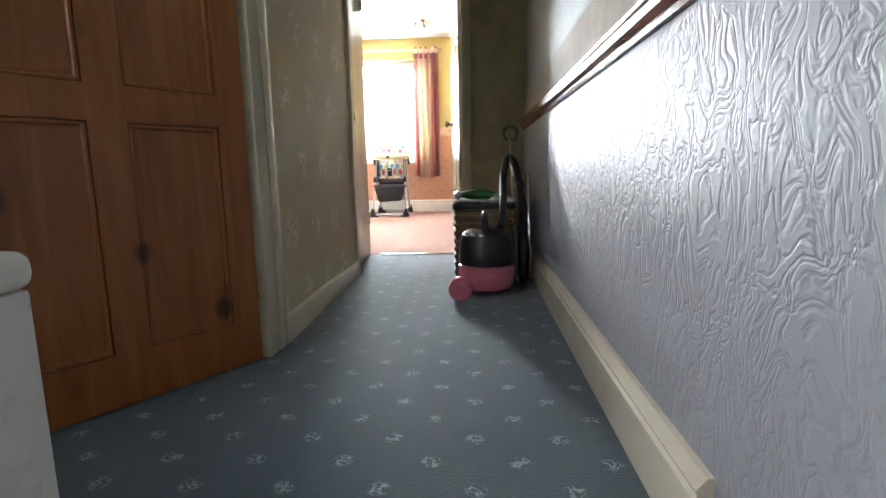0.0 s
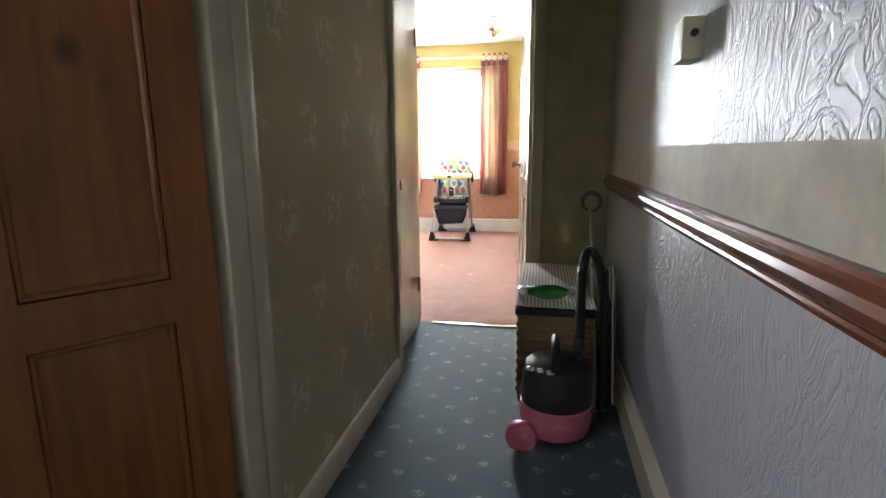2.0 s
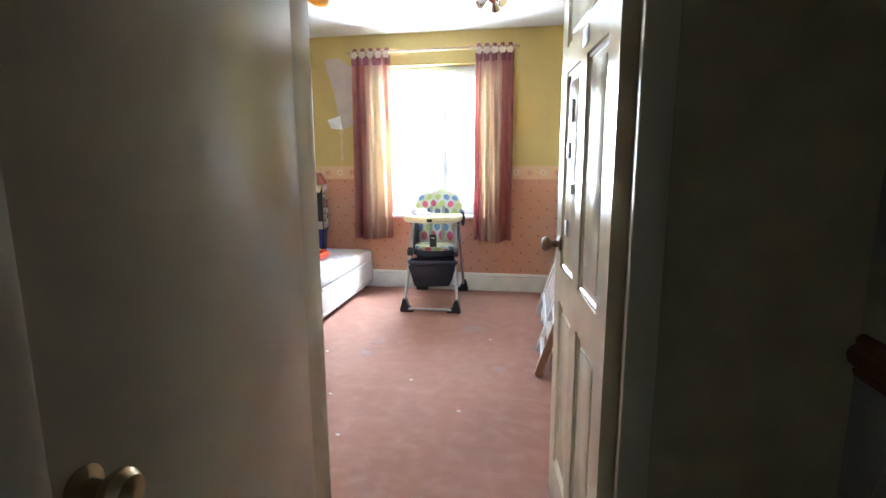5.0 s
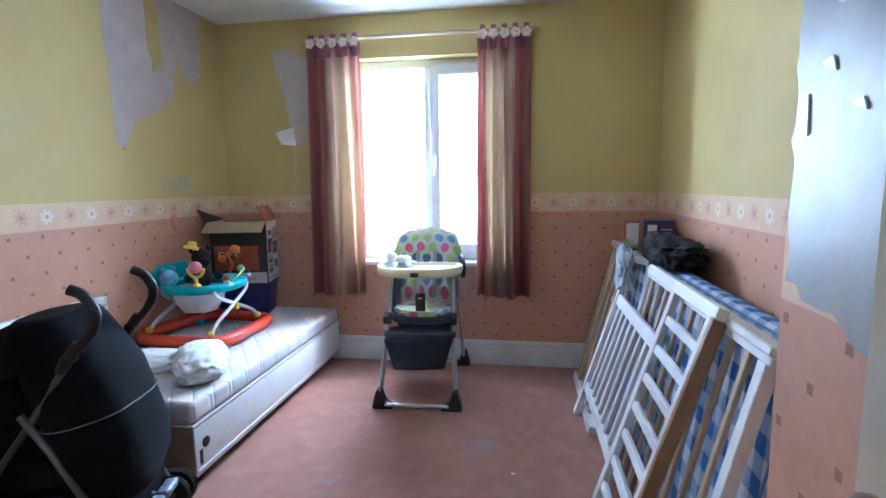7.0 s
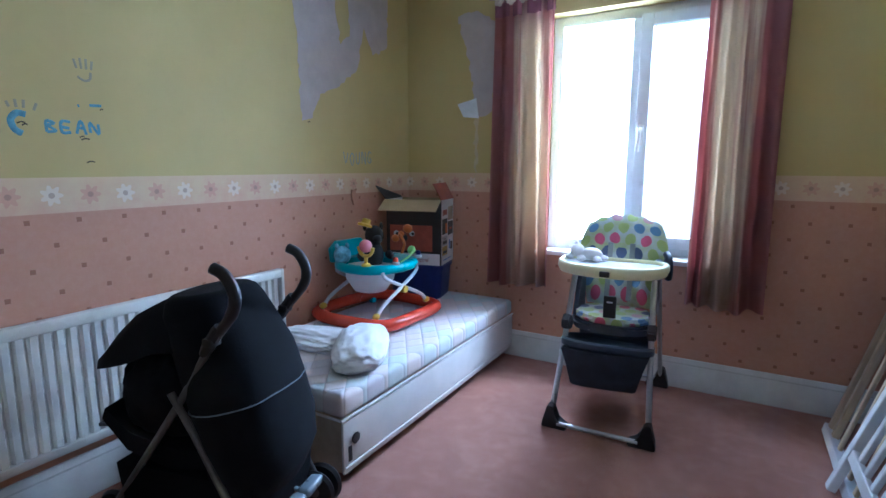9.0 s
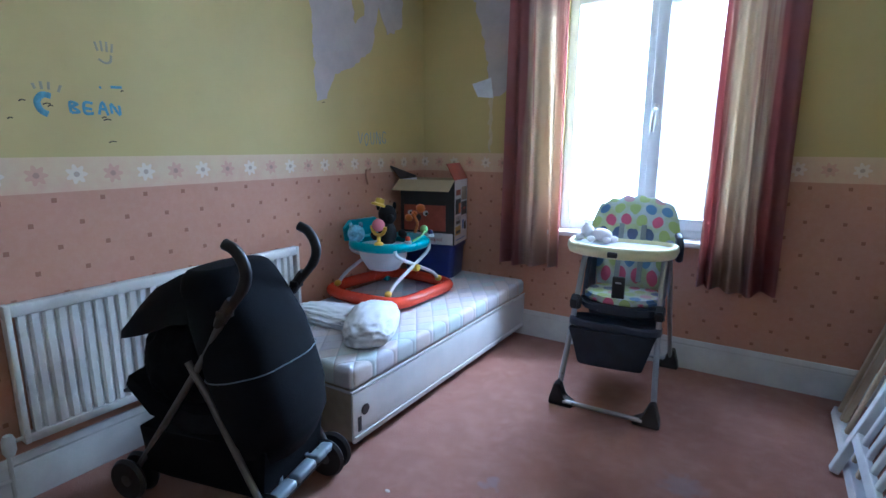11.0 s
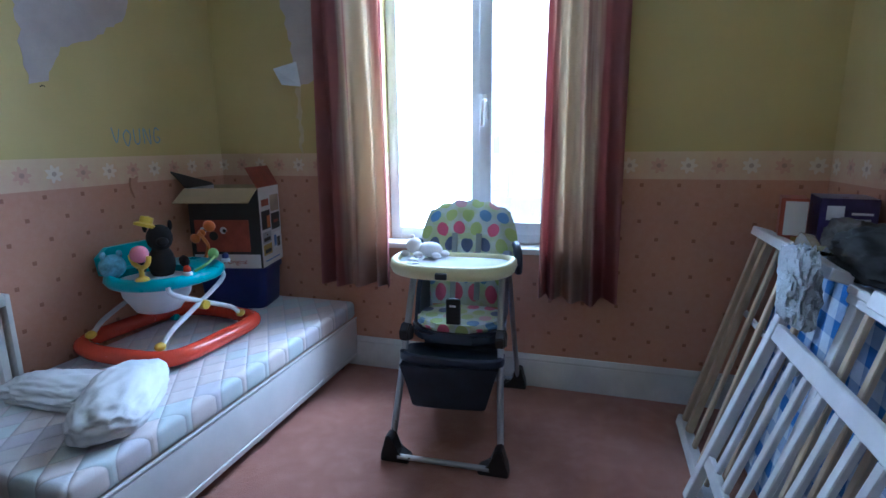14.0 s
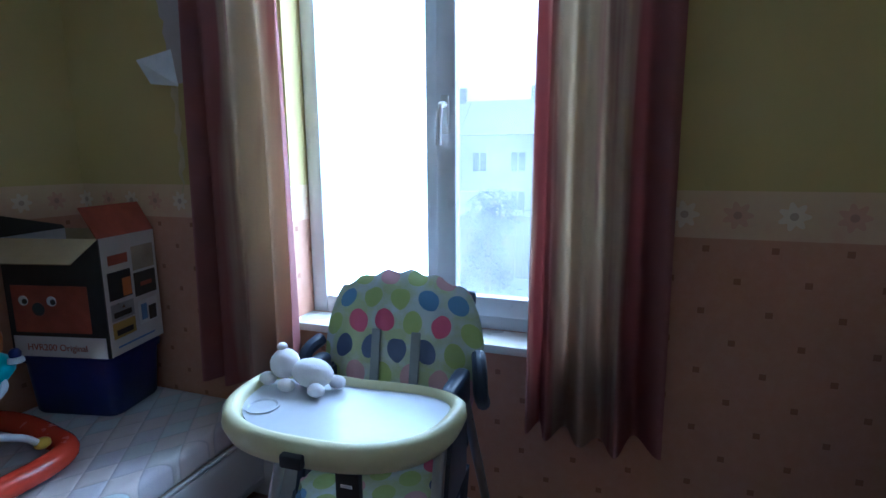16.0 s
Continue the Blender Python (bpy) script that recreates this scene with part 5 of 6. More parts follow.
def sticker(x0, x1, z0, z1, material, face, name="printed_picture"):
    e = 0.0012
    bm = bm_box(x0, x1, -CD - e, -CD, z0, z1) if face == "front" else bm_box(CW, CW + e, x0, x1, z0, z1)
    return part(name, bm, material, carton, smooth=None)


sticker(-0.18, 0.18, 0.0, 0.075, M_PRINTW, "front", "printed_band")
sticker(-0.165, 0.13, 0.09, 0.26, M_PRINTR, "front")
for x, z, r, d, m in ((-0.12, 0.205, 0.018, 0.001, M_PRINTW), (-0.01, 0.205, 0.018, 0.001, M_PRINTW), (-0.113, 0.203, 0.010, 0.003, M_PRINTK), (-0.003, 0.203, 0.010, 0.003, M_PRINTK), (-0.065, 0.175, 0.024, 0.001, M_PRINTK)):
    bm = bmesh.new()
    lathe(bm, [(r, -CD - d - 0.002), (r, -CD - d)], (x, 0, z), "Y", 18)
    part("printed_disc", bm, m, carton)
for y0, y1, z0, z1, m in ((-0.115, -0.005, 0.20, 0.30, M_PRINTK), (0.01, 0.125, 0.285, 0.375, M_HESS), (0.01, 0.125, 0.185, 0.275, M_PRINTK), (-0.115, -0.005, 0.125, 0.185, M_GREY), (-0.115, -0.005, 0.06, 0.118, M_PRINTY), (0.015, 0.12, 0.075, 0.165, M_STICK)):
    sticker(y0, y1, z0, z1, m, "side")
for y0, y1, z0, z1, m in ((-0.05, -0.008, 0.205, 0.27, M_PRINTO), (-0.105, -0.02, 0.135, 0.155, M_PRINTK), (-0.10, -0.02, 0.07, 0.09, M_PRINTK), (0.03, 0.06, 0.09, 0.15, M_PRINTB), (0.07, 0.11, 0.08, 0.135, M_PRINTK), (0.04, 0.10, 0.22, 0.235, M_PRINTR), (-0.10, 0.09, 0.025, 0.031, M_PRINTB)):
    bm = bm_box(CW + 0.001, CW + 0.0024, y0, y1, z0, z1)
    part("printed_shape", bm, m, carton, smooth=None)
part("brand_mark", bm_box(CW, CW + 0.0014, -0.105, -0.012, 0.325, 0.36), M_PRINTR, carton, smooth=None)


def writing(text, size, material, parent, m, name="lettering"):
    cu = bpy.data.curves.new(name, "FONT")
    cu.body, cu.size, cu.extrude = text, size, 0.0006
    tmp = new("lettering_source", cu)
    me = bpy.data.meshes.new_from_object(tmp.evaluated_get(bpy.context.evaluated_depsgraph_get()))
    bpy.data.objects.remove(tmp)
    me.materials.clear()
    me.materials.append(material)
    ob = new(name, me)
    ob.parent, ob.matrix_local = parent, m
    return ob


writing("HVR200 Original", 0.034, M_PRINTR, carton, pose(-0.13, -CD - 0.002, 0.024, 90, 0, 0))

# ---- baby walker on the bed ----
M_RED = plain("red_plastic", (0.62, 0.06, 0.025), 0.25, vary=0.06, bump=0.02, clear=0.2)
M_TEAL = plain("turquoise_plastic", (0.02, 0.42, 0.50), 0.3, vary=0.06, bump=0.02)
M_YEL = plain("yellow_plastic", (0.72, 0.48, 0.05), 0.35)
M_WTUBE = plain("white_tube", (0.68, 0.70, 0.74), 0.3)
M_ORANGE = plain("orange_plastic", (0.72, 0.20, 0.04), 0.4)
walker = thing("baby_walker", "baby walker with red base and turquoise toy tray on bed", "baby walker", (-2.41, 6.73, 0.385), -4)
base = [(-0.25, -0.20), (-0.14, -0.30), (0.10, -0.30), (0.27, -0.24), (0.285, 0.0), (0.255, 0.23), (0.10, 0.28), (-0.14, 0.28), (-0.25, 0.18)]
line = curve([(x, y, 0.048) for x, y in base], 8, True)
bm = bmesh.new()
tube(bm, line, 0.036, 12, True)
for v in bm.verts:
    v.co.z = 0.048 + (v.co.z - 0.048) * 0.95
part("base_ring", bm, M_RED, walker, smooth=80)
for x, y in ((0.22, -0.25), (0.23, 0.22), (-0.22, -0.22), (-0.22, 0.2)):
    bm = bmesh.new()
    lathe(bm, [(0.006, -0.016), (0.017, -0.016), (0.019, 0), (0.017, 0.016), (0.006, 0.016)], (x, y, 0.019), "X", 14)
    part("wheel", bm, M_TEAL, walker)
for s in (-1, 1):
    for y0, y1 in ((-0.24, 0.17), (0.21, -0.17)):
        bm = bmesh.new()
        tube(bm, curve([(s * 0.20, y0, 0.075), (s * 0.20, y0 * 0.75, 0.13), (s * 0.195, (y0 + y1) / 2, 0.195), (s * 0.18, y1 * 0.8, 0.27), (s * 0.17, y1 * 0.85, 0.315)], 6), 0.0105, 10)
        part("leg", bm, M_WTUBE, walker)
        bm = bmesh.new()
        ball(bm, (s * 0.20, y0, 0.085), 0.02, (1, 1.2, 0.9), 10, 7)
        part("leg_clip", bm, M_YEL, walker)
    bm = bmesh.new()
    lathe(bm, [(0.004, -0.02), (0.02, -0.018), (0.022, 0), (0.02, 0.018), (0.004, 0.02)], (s * 0.197, 0, 0.19), "X", 14)
    part("pivot", bm, M_YEL, walker)


def oval(a, b, z, cy=0.0, n=40):
    return [(a * math.cos(t), cy + b * math.sin(t) * (1 + 0.08 * math.cos(2 * t)), z) for t in np.linspace(0, 2 * math.pi, n + 1)[:-1]]


bm = bmesh.new()
rings(bm, [oval(0.18, 0.215, 0.285), oval(0.21, 0.245, 0.292), oval(0.225, 0.26, 0.312), oval(0.222, 0.255, 0.332), oval(0.20, 0.235, 0.343), oval(0.16, 0.15, 0.336, -0.06), oval(0.15, 0.14, 0.30, -0.06)])
wtray = part("tray", bm, M_TEAL, walker, "turquoise activity tray", smooth=60)
bm = bmesh.new()
rings(bm, [oval(0.15, 0.14, 0.31, -0.06), oval(0.14, 0.13, 0.24, -0.06), oval(0.09, 0.09, 0.17, -0.06)])
part("seat_sling", bm, M_SHEET, walker, smooth=60)
bm = bmesh.new()
rings(bm, [[(-0.205 - 0.025 * i, y, z) for y, z in ((-0.15, 0.32), (0.12, 0.32), (0.13, 0.40), (0.09, 0.44), (-0.11, 0.44), (-0.16, 0.40))] for i in range(2)])
part("seat_back", bm, M_TEAL, walker)
# toys fixed on the tray
bm = bmesh.new()
lathe(bm, [(0.028, 0.342), (0.024, 0.352), (0.010, 0.36), (0.010, 0.39), (0.018, 0.40)], (0.10, -0.20, 0), "Z", 14)
part("toy_stand", bm, M_YEL, wtray)
bm = bmesh.new()
tube(bm, [(0.10 + 0.05 * math.cos(a), -0.20, 0.445 + 0.05 * math.sin(a)) for a in np.linspace(math.pi, 2 * math.pi, 14)], 0.010, 8)
part("toy_cradle", bm, M_YEL, wtray)
bm = bmesh.new()
ball(bm, (0.10, -0.20, 0.45), 0.036)
part("rattle_ball", bm, plain("pink_clear_plastic", (0.60, 0.20, 0.26), 0.15), wtray, "pink see-through rattle ball")
bm = bmesh.new()
tube(bm, curve([(0.0, 0.23, 0.34), (0.03, 0.22, 0.40), (0.04, 0.19, 0.44), (0.03, 0.17, 0.475)], 5), 0.009, 8)
for dx, dz, r in ((-0.045, 0.44, 0.026), (0.05, 0.505, 0.030), (0.0, 0.47, 0.02)):
    ball(bm, (0.03 + dx, 0.19, dz), r, (1.2, 0.5, 0.9), 12, 8)
part("flower_toy", bm, M_ORANGE, wtray)
bm = bmesh.new()
ball(bm, (0.17, 0.11, 0.395), 0.026, (1, 0.8, 1))
tube(bm, curve([(0.19, -0.02, 0.345), (0.20, 0.05, 0.37), (0.18, 0.11, 0.39)], 4), 0.006, 6)
part("green_toy", bm, plain("lime_plastic", (0.32, 0.58, 0.18), 0.4), wtray, "lime green toy on a stalk")
for x, y, m in ((0.19, -0.06, M_RED), (0.15, 0.20, M_TUB)):
    bm = bmesh.new()
    lathe(bm, [(0.022, 0.338), (0.020, 0.35), (0.012, 0.355)], (x, y, 0), "Z", 14)
    part("bead_base", bm, M_WTUBE, wtray)
    bm = bmesh.new()
    lathe(bm, [(0.015, 0.355), (0.016, 0.368), (0.010, 0.378), (0.003, 0.38)], (x, y, 0), "Z", 14)
    part("bead", bm, m, wtray)
# soft toys sitting in it, plain shapes
bm = bmesh.new()
ball(bm, (0, 0, 0.07), 0.075, (0.85, 0.75, 1.1))
ball(bm, (0.01, 0.0, 0.185), 0.06, (1, 0.9, 1))
ball(bm, (0.065, 0.0, 0.175), 0.026, (1.2, 1, 0.8), 10, 7)
for s in (-1, 1):
    ball(bm, (0.03, s * 0.085, 0.07), 0.026, (2.2, 0.8, 1.0), 10, 7)
    ball(bm, (-0.01, s * 0.05, 0.235), 0.02, (1, 0.5, 1.2), 10, 7)
plush = solid("soft_toy", bm, plain("black_plush", (0.02, 0.018, 0.018), 0.95, bump=0.6, grain=150), "black plush toy sitting in the baby walker", "toy")
plush.matrix_world = pose(-2.43, 6.73, 0.678, 0, 0, -35)
bm = bmesh.new()
lathe(bm, [(0.045, 0.0), (0.046, 0.012), (0.028, 0.02), (0.026, 0.045), (0.006, 0.05)], n=16)
cap = solid("toy_hat", bm, M_YEL, "small yellow hat on the plush toy", "toy hat")
cap.matrix_world = pose(-2.46, 6.69, 0.915, -18, 8, 0)
bm = bmesh.new()
ball(bm, (0, 0, 0.05), 0.052, (0.7, 1, 1))
for s in (-1, 1):
    ball(bm, (0.0, s * 0.03, 0.10), 0.018, (0.8, 0.7, 1), 10, 7)
cow = solid("soft_toy", bm, plain("blue_white_plush", (0.22, 0.46, 0.60), 0.9, vary=0.6, scale=30), "pale blue and black plush toy at the walker's back", "toy")
cow.matrix_world = pose(-2.53, 6.57, 0.712, 0, 0, -30)

# ---- pushchair ----
M_PCLOTH = plain("black_pushchair_cloth", (0.006, 0.007, 0.010), 0.92, vary=0.35, scale=9, bump=0.35, grain=140)
M_PTUBE = plain("grey_pushchair_tube", (0.16, 0.15, 0.15), 0.4, 0.5)
M_PGREY = plain("blue_grey_plastic", (0.20, 0.24, 0.28), 0.3, vary=0.1)
M_PCLOTH.node_tree.nodes["Principled BSDF"].inputs["Specular IOR Level"].default_value = 0.15
push = thing("pushchair", "folded-back black pushchair with curved handles standing beside the radiator", "pushchair", (-2.115, 5.415, 0), 14)
for s in (-1, 1):
    bm = bmesh.new()
    tube(bm, curve([(-0.30, s * 0.15, 0.11), (-0.10, s * 0.17, 0.36), (0.08, s * 0.18, 0.60), (0.21, s * 0.185, 0.80)], 6), 0.012, 10)
    part("side_tube", bm, M_PTUBE, push)
    bm = bmesh.new()
    tube(bm, curve([(0.18, s * 0.185, 0.755), (0.255, s * 0.187, 0.84), (0.272, s * 0.187, 0.90), (0.245, s * 0.187, 0.955), (0.205, s * 0.187, 0.975)], 6), [0.015] * 6 + [0.0175] * 19, 12)
    part("handle_grip", bm, M_BLACK, push, "curved black foam grip")
    bm = bmesh.new()
    tube(bm, [(0.285, s * 0.19, 0.10), (0.10, s * 0.19, 0.46), (0.02, s * 0.185, 0.58)], 0.0115, 10)
    part("rear_leg", bm, M_PTUBE, push)
    bm = bmesh.new()
    tube(bm, [(0.150, s * 0.185, 0.715), (0.165, s * 0.185, 0.735), (0.205, s * 0.186, 0.79), (0.215, s * 0.186, 0.805)], [0.013, 0.019, 0.020, 0.016], 10)
    box(bm, 0.165, 0.20, s * 0.185 - 0.022, s * 0.185 + 0.022, 0.745, 0.772, 0.006)
    part("joint", bm, M_BLACK, push)
    for x, w in ((0.285, 0.028), (-0.315, 0.028)):
        for d in (-w, w):
            yy = s * (0.195 if x > 0 else 0.15) + d
            bm = bmesh.new()
            lathe(bm, [(0.052, -0.012), (0.070, -0.013), (0.078, 0), (0.070, 0.013), (0.052, 0.012)], (x, yy, 0.078), "Y", 24)
            wh = part("wheel", bm, M_BLACK, push)
            bm = bmesh.new()
            lathe(bm, [(0.006, -0.014), (0.022, -0.012), (0.05, -0.007), (0.05, 0.007), (0.022, 0.012), (0.006, 0.014)], (x, yy, 0.078), "Y", 16)
            part("rim", bm, M_PTUBE, wh)
bm = bmesh.new()
tube(bm, [(0.285, -0.21, 0.09), (0.285, 0.21, 0.09)], 0.011, 10)
part("axle", bm, M_BLACK, push)
for yy in (-0.12, 0.0, 0.12):
    bm = bmesh.new()
    box(bm, 0.272, 0.322, yy - 0.056, yy + 0.056, 0.118, 0.150, 0.013, 3)
    part("axle_cover", bm, M_PGREY, push, "glossy blue-grey axle cover")
for s in (-1, 1):
    bm = bmesh.new()
    tube(bm, [(0.28, s * 0.10, 0.12), (0.12, -s * 0.10, 0.30)], 0.008, 8)
    part("cross_brace", bm, M_PGREY, push)


def egg(cx, cz, dx, dy, lean, n=28, p=0.75):
    out = []
    for a in np.linspace(0, 2 * math.pi, n + 1)[:-1]:
        c, s = math.cos(a), math.sin(a)
        ex, ey = dx * math.copysign(abs(c) ** p, c), dy * math.copysign(abs(s) ** p, s)
        pleat = 0.0035 * math.sin(a * 14) * min(1.0, max(0.0, (cz - 0.62) / 0.16))
        w = pleat + 0.009 * noise.noise(Vector((cx * 9 + ex * 14, ey * 14, cz * 9)))
        out.append((cx + ex + w, ey * (1 + w), cz + lean * ex))
    return out


bm = bmesh.new()
rings(bm, [egg(0.19, 0.23, 0.06, 0.12, 0), egg(0.20, 0.245, 0.11, 0.165, 0), egg(0.205, 0.32, 0.14, 0.19, 0.1), egg(0.19, 0.42, 0.145, 0.198, 0.15), egg(0.165, 0.53, 0.14, 0.2, 0.2), egg(0.13, 0.64, 0.135, 0.195, 0.2), egg(0.085, 0.74, 0.125, 0.185, 0.22), egg(0.05, 0.815, 0.11, 0.17, 0.2), egg(0.04, 0.85, 0.10, 0.155, 0.15), egg(0.035, 0.865, 0.085, 0.135, 0.1), egg(0.03, 0.862, 0.05, 0.1, 0.1)])
body = part("seat_fabric", bm, M_PCLOTH, push, "padded black fabric back", smooth=70)
bm = bmesh.new()
rings(bm, [[(x, y * w, z + h * c) for y, c in ((-1, -0.6), (-0.95, 0.2), (-0.6, 0.9), (0, 1), (0.6, 0.9), (0.95, 0.2), (1, -0.6), (0, -0.75))] for x, z, w, h in ((0.05, 0.76, 0.175, 0.09), (-0.06, 0.75, 0.18, 0.10), (-0.17, 0.70, 0.175, 0.095), (-0.26, 0.655, 0.16, 0.065), (-0.33, 0.615, 0.13, 0.035), (-0.37, 0.60, 0.09, 0.015))])
part("hood", bm, M_PCLOTH, push, "folded black hood with a peak", smooth=60)
bm = bmesh.new()
rings(bm, [[(x, y * w, z + h * c) for y, c in ((-1, -0.5), (-0.9, 0.5), (0, 1), (0.9, 0.5), (1, -0.5), (0, -1))] for x, z, w, h in ((0.15, 0.36, 0.16, 0.05), (-0.02, 0.34, 0.165, 0.06), (-0.20, 0.37, 0.16, 0.05), (-0.32, 0.44, 0.14, 0.03))])
part("seat", bm, M_PCLOTH, push, smooth=60)
bm = bmesh.new()
rings(bm, [[(cx + dx * sx, dy * sy, z) for sx, sy in ((-1, -1), (1, -1), (1, 1), (-1, 1))] for cx, dx, dy, z in ((0.03, 0.20, 0.14, 0.10), (0.02, 0.24, 0.165, 0.13), (0.02, 0.26, 0.17, 0.30))])
part("basket", bm, M_PCLOTH, push, smooth=60)
part("side_padding", crumple((-0.10, 0, 0.52), (0.17, 0.15, 0.17), 6.0, 0, 0.12), M_PCLOTH, push, smooth=60)
bm = bmesh.new()
seamp = egg(0.166, 0.535, 0.143, 0.203, 0.2, 48)
tube(bm, [Vector(p) for p in seamp], 0.0022, 6, True)
part("piping", bm, M_PGREY, body, "thin pale piping")
bm = bmesh.new()
rings(bm, [[(-0.30, y, 0.38 + 0.012 * k) for y in (-0.10, 0.10)] + [(-0.40, y, 0.36 + 0.012 * k) for y in (0.09, -0.09)] for k in (0, 1)])
part("footrest", bm, M_BLACK, push)

# ---- dismantled cot leaning on the wall ----
M_COT = plain("chipped_white_cot_paint", (0.70, 0.70, 0.72), 0.35, vary=0.12, scale=8, bump=0.05)
M_BEIGE = wood("bare_pale_wood", (0.56, 0.44, 0.30), (0.44, 0.33, 0.21), 0.5, scale=2)
M_BWOOD = wood("brown_wood_edge", (0.36, 0.21, 0.11), (0.25, 0.13, 0.06), 0.45, scale=2)


def bar(root, name, x0, x1, z0, z1, material, y0=-0.012, y1=0.012, bevel=0.003, label=""):
    return part(name, bm_box(x0, x1, y0, y1, z0, z1, bevel=bevel, seg=1), material, root, label)


cot = thing("dismantled_cot", "white slatted cot side with one bare wooden edge, leaning", "cot panel", (-0.215, 6.765, 0.008), -90, group="stacked cot panels", tilt=(-17.5, 0))
bar(cot, "end_post", 0.0, 0.042, 0.0, 0.80, M_COT, -0.016, 0.016)
bar(cot, "lower_rail", 0.042, 0.80, 0.155, 0.20, M_COT)
bar(cot, "upper_rail", 0.042, 0.80, 0.66, 0.715, M_COT)
for i in range(7):
    x = 0.115 + 0.098 * i
    bar(cot, "slat", x, x + 0.030, 0.20, 0.66, M_COT, -0.009, 0.009)
bar(cot, "middle_post", 0.80, 0.842, 0.0, 0.90, M_COT, -0.014, 0.014)
bar(cot, "near_post", 1.185, 1.225, 0.0, 0.90, M_COT, -0.016, 0.016)
bar(cot, "edge_strip", 1.2255, 1.252, 0.0, 0.91, M_BWOOD, -0.022, 0.022, label="bare brown wood edge")
bar(cot, "top_rail", 0.42, 1.252, 0.90, 0.945, M_COT, -0.018, 0.018)
for i in range(7):
    z = 0.07 + 0.118 * i
    bar(cot, "rung", 0.842, 1.185, z, z + 0.034, M_COT, -0.010, 0.010)

cot2 = thing("dismantled_cot", "cot end panel with pale bare posts and a white ledge, leaning", "cot panel", (-0.165, 7.27, 0.008), -90, group="stacked cot panels", tilt=(-14.5, 0))
for x in (0.02, 0.115):
    bar(cot2, "post", x, x + 0.032, 0.045, 0.90, M_BEIGE, -0.014, 0.014)
for x in (0.24, 0.36, 0.48, 0.60):
    bar(cot2, "slat", x, x + 0.026, 0.045, 0.90, M_BEIGE, -0.008, 0.008)
bar(cot2, "bottom_rail", -0.01, 0.78, 0.0, 0.045, M_COT, -0.022, 0.022)
bar(cot2, "middle_rail", 0.02, 0.70, 0.60, 0.622, M_COT, 0.010, 0.024)
bar(cot2, "ledge", -0.02, 0.74, 0.90, 0.935, M_COT, -0.030, 0.036, 0.004, "white moulded ledge")

cot3 = thing("dismantled_cot", "cot back panel with a white ledge behind the slatted side", "cot panel", (-0.105, 6.44, 0.008), -90, group="stacked cot panels", tilt=(-13.5, 0))
for i in range(10):
    x = 0.0 + 0.115 * i
    bar(cot3, "slat", x, x + 0.026, 0.05, 0.87, M_BEIGE, -0.008, 0.008)
bar(cot3, "near_post", 1.13, 1.175, 0.0, 0.87, M_COT, -0.018, 0.018)
bar(cot3, "far_post", -0.06, -0.02, 0.0, 0.87, M_COT, -0.018, 0.018)
bar(cot3, "bottom_rail", -0.06, 1.13, 0.0, 0.05, M_COT, -0.014, 0.014)
bar(cot3, "ledge", -0.08, 1.20, 0.87, 0.895, M_COT, -0.030, 0.034, 0.004, "white moulded ledge")
bar(cot3, "ledge_lip", -0.08, 1.20, 0.845, 0.869, M_COT, -0.022, 0.026, 0.003)


def gingham():
    m, nt, b = nodes_of("blue_checked_cotton")
    sep = nd(nt, "SeparateXYZ", i0=local(nt))
    a = calc(nt, "LESS_THAN", calc(nt, "FRACT", calc(nt, "DIVIDE", calc(nt, "ADD", sep.outputs[0], calc(nt, "MULTIPLY", sep.outputs[2], 0.25)), 0.11)), 0.5)
    d = calc(nt, "LESS_THAN", calc(nt, "FRACT", calc(nt, "DIVIDE", sep.outputs[2], 0.11)), 0.5)
    c = blend(nt, calc(nt, "MULTIPLY", calc(nt, "ADD", a, d), 0.5), (0.55, 0.62, 0.70), (0.03, 0.14, 0.42))
    nt.links.new(c, b.inputs["Base Color"])
    b.inputs["Roughness"].default_value = 0.85
    relief(nt, b, noise_tex(nt, local(nt), 9.0, 3.0), 0.6, 0.02)
    return m


M_GING = gingham()
mattress = thing("cot_mattress", "blue checked cot mattress wedged behind the panels", "mattress", (0.035, 7.24, 0.004), -90, tilt=(-11, 0))
part("pad", bm_box(0.0, 1.95, -0.02, 0.062, 0.0, 0.885, bevel=0.025, seg=4), M_GING, mattress)
bm = bmesh.new()
tube(bm, [(0.02, -0.021, 0.02), (0.02, -0.021, 0.865), (1.93, -0.021, 0.865), (1.93, -0.021, 0.02)], 0.005, 6)
part("piping", bm, M_PRINTB, mattress)

# boxed games and bags on top of the stack
def carton_box(name, label, at, turn, size, faces, tilt=(0, 0)):
    root = thing(name, label, "box", at, turn, tilt=tilt)
    w, d, h = size
    part("body", bm_box(0, w, 0, d, 0, h, bevel=0.002, seg=1), faces[0], root, smooth=None)
    for (x0, x1, z0, z1), m in faces[1]:
        part("printed_shape", bm_box(x0, x1, -0.0012, 0, z0, z1), m, root, smooth=None)
    return root


M_PURP = plain("dark_purple_print", (0.05, 0.035, 0.14), 0.3, vary=0.4, scale=25)
carton_box("snack_box", "red and white card box standing on the stacked panels", (0.075, 7.11, 0.885), -14, (0.085, 0.16, 0.165), (M_PRINTR, [((0.014, 0.083, 0.03, 0.155), M_PRINTW), ((0.04, 0.08, 0.005, 0.026), M_PRINTY)]))
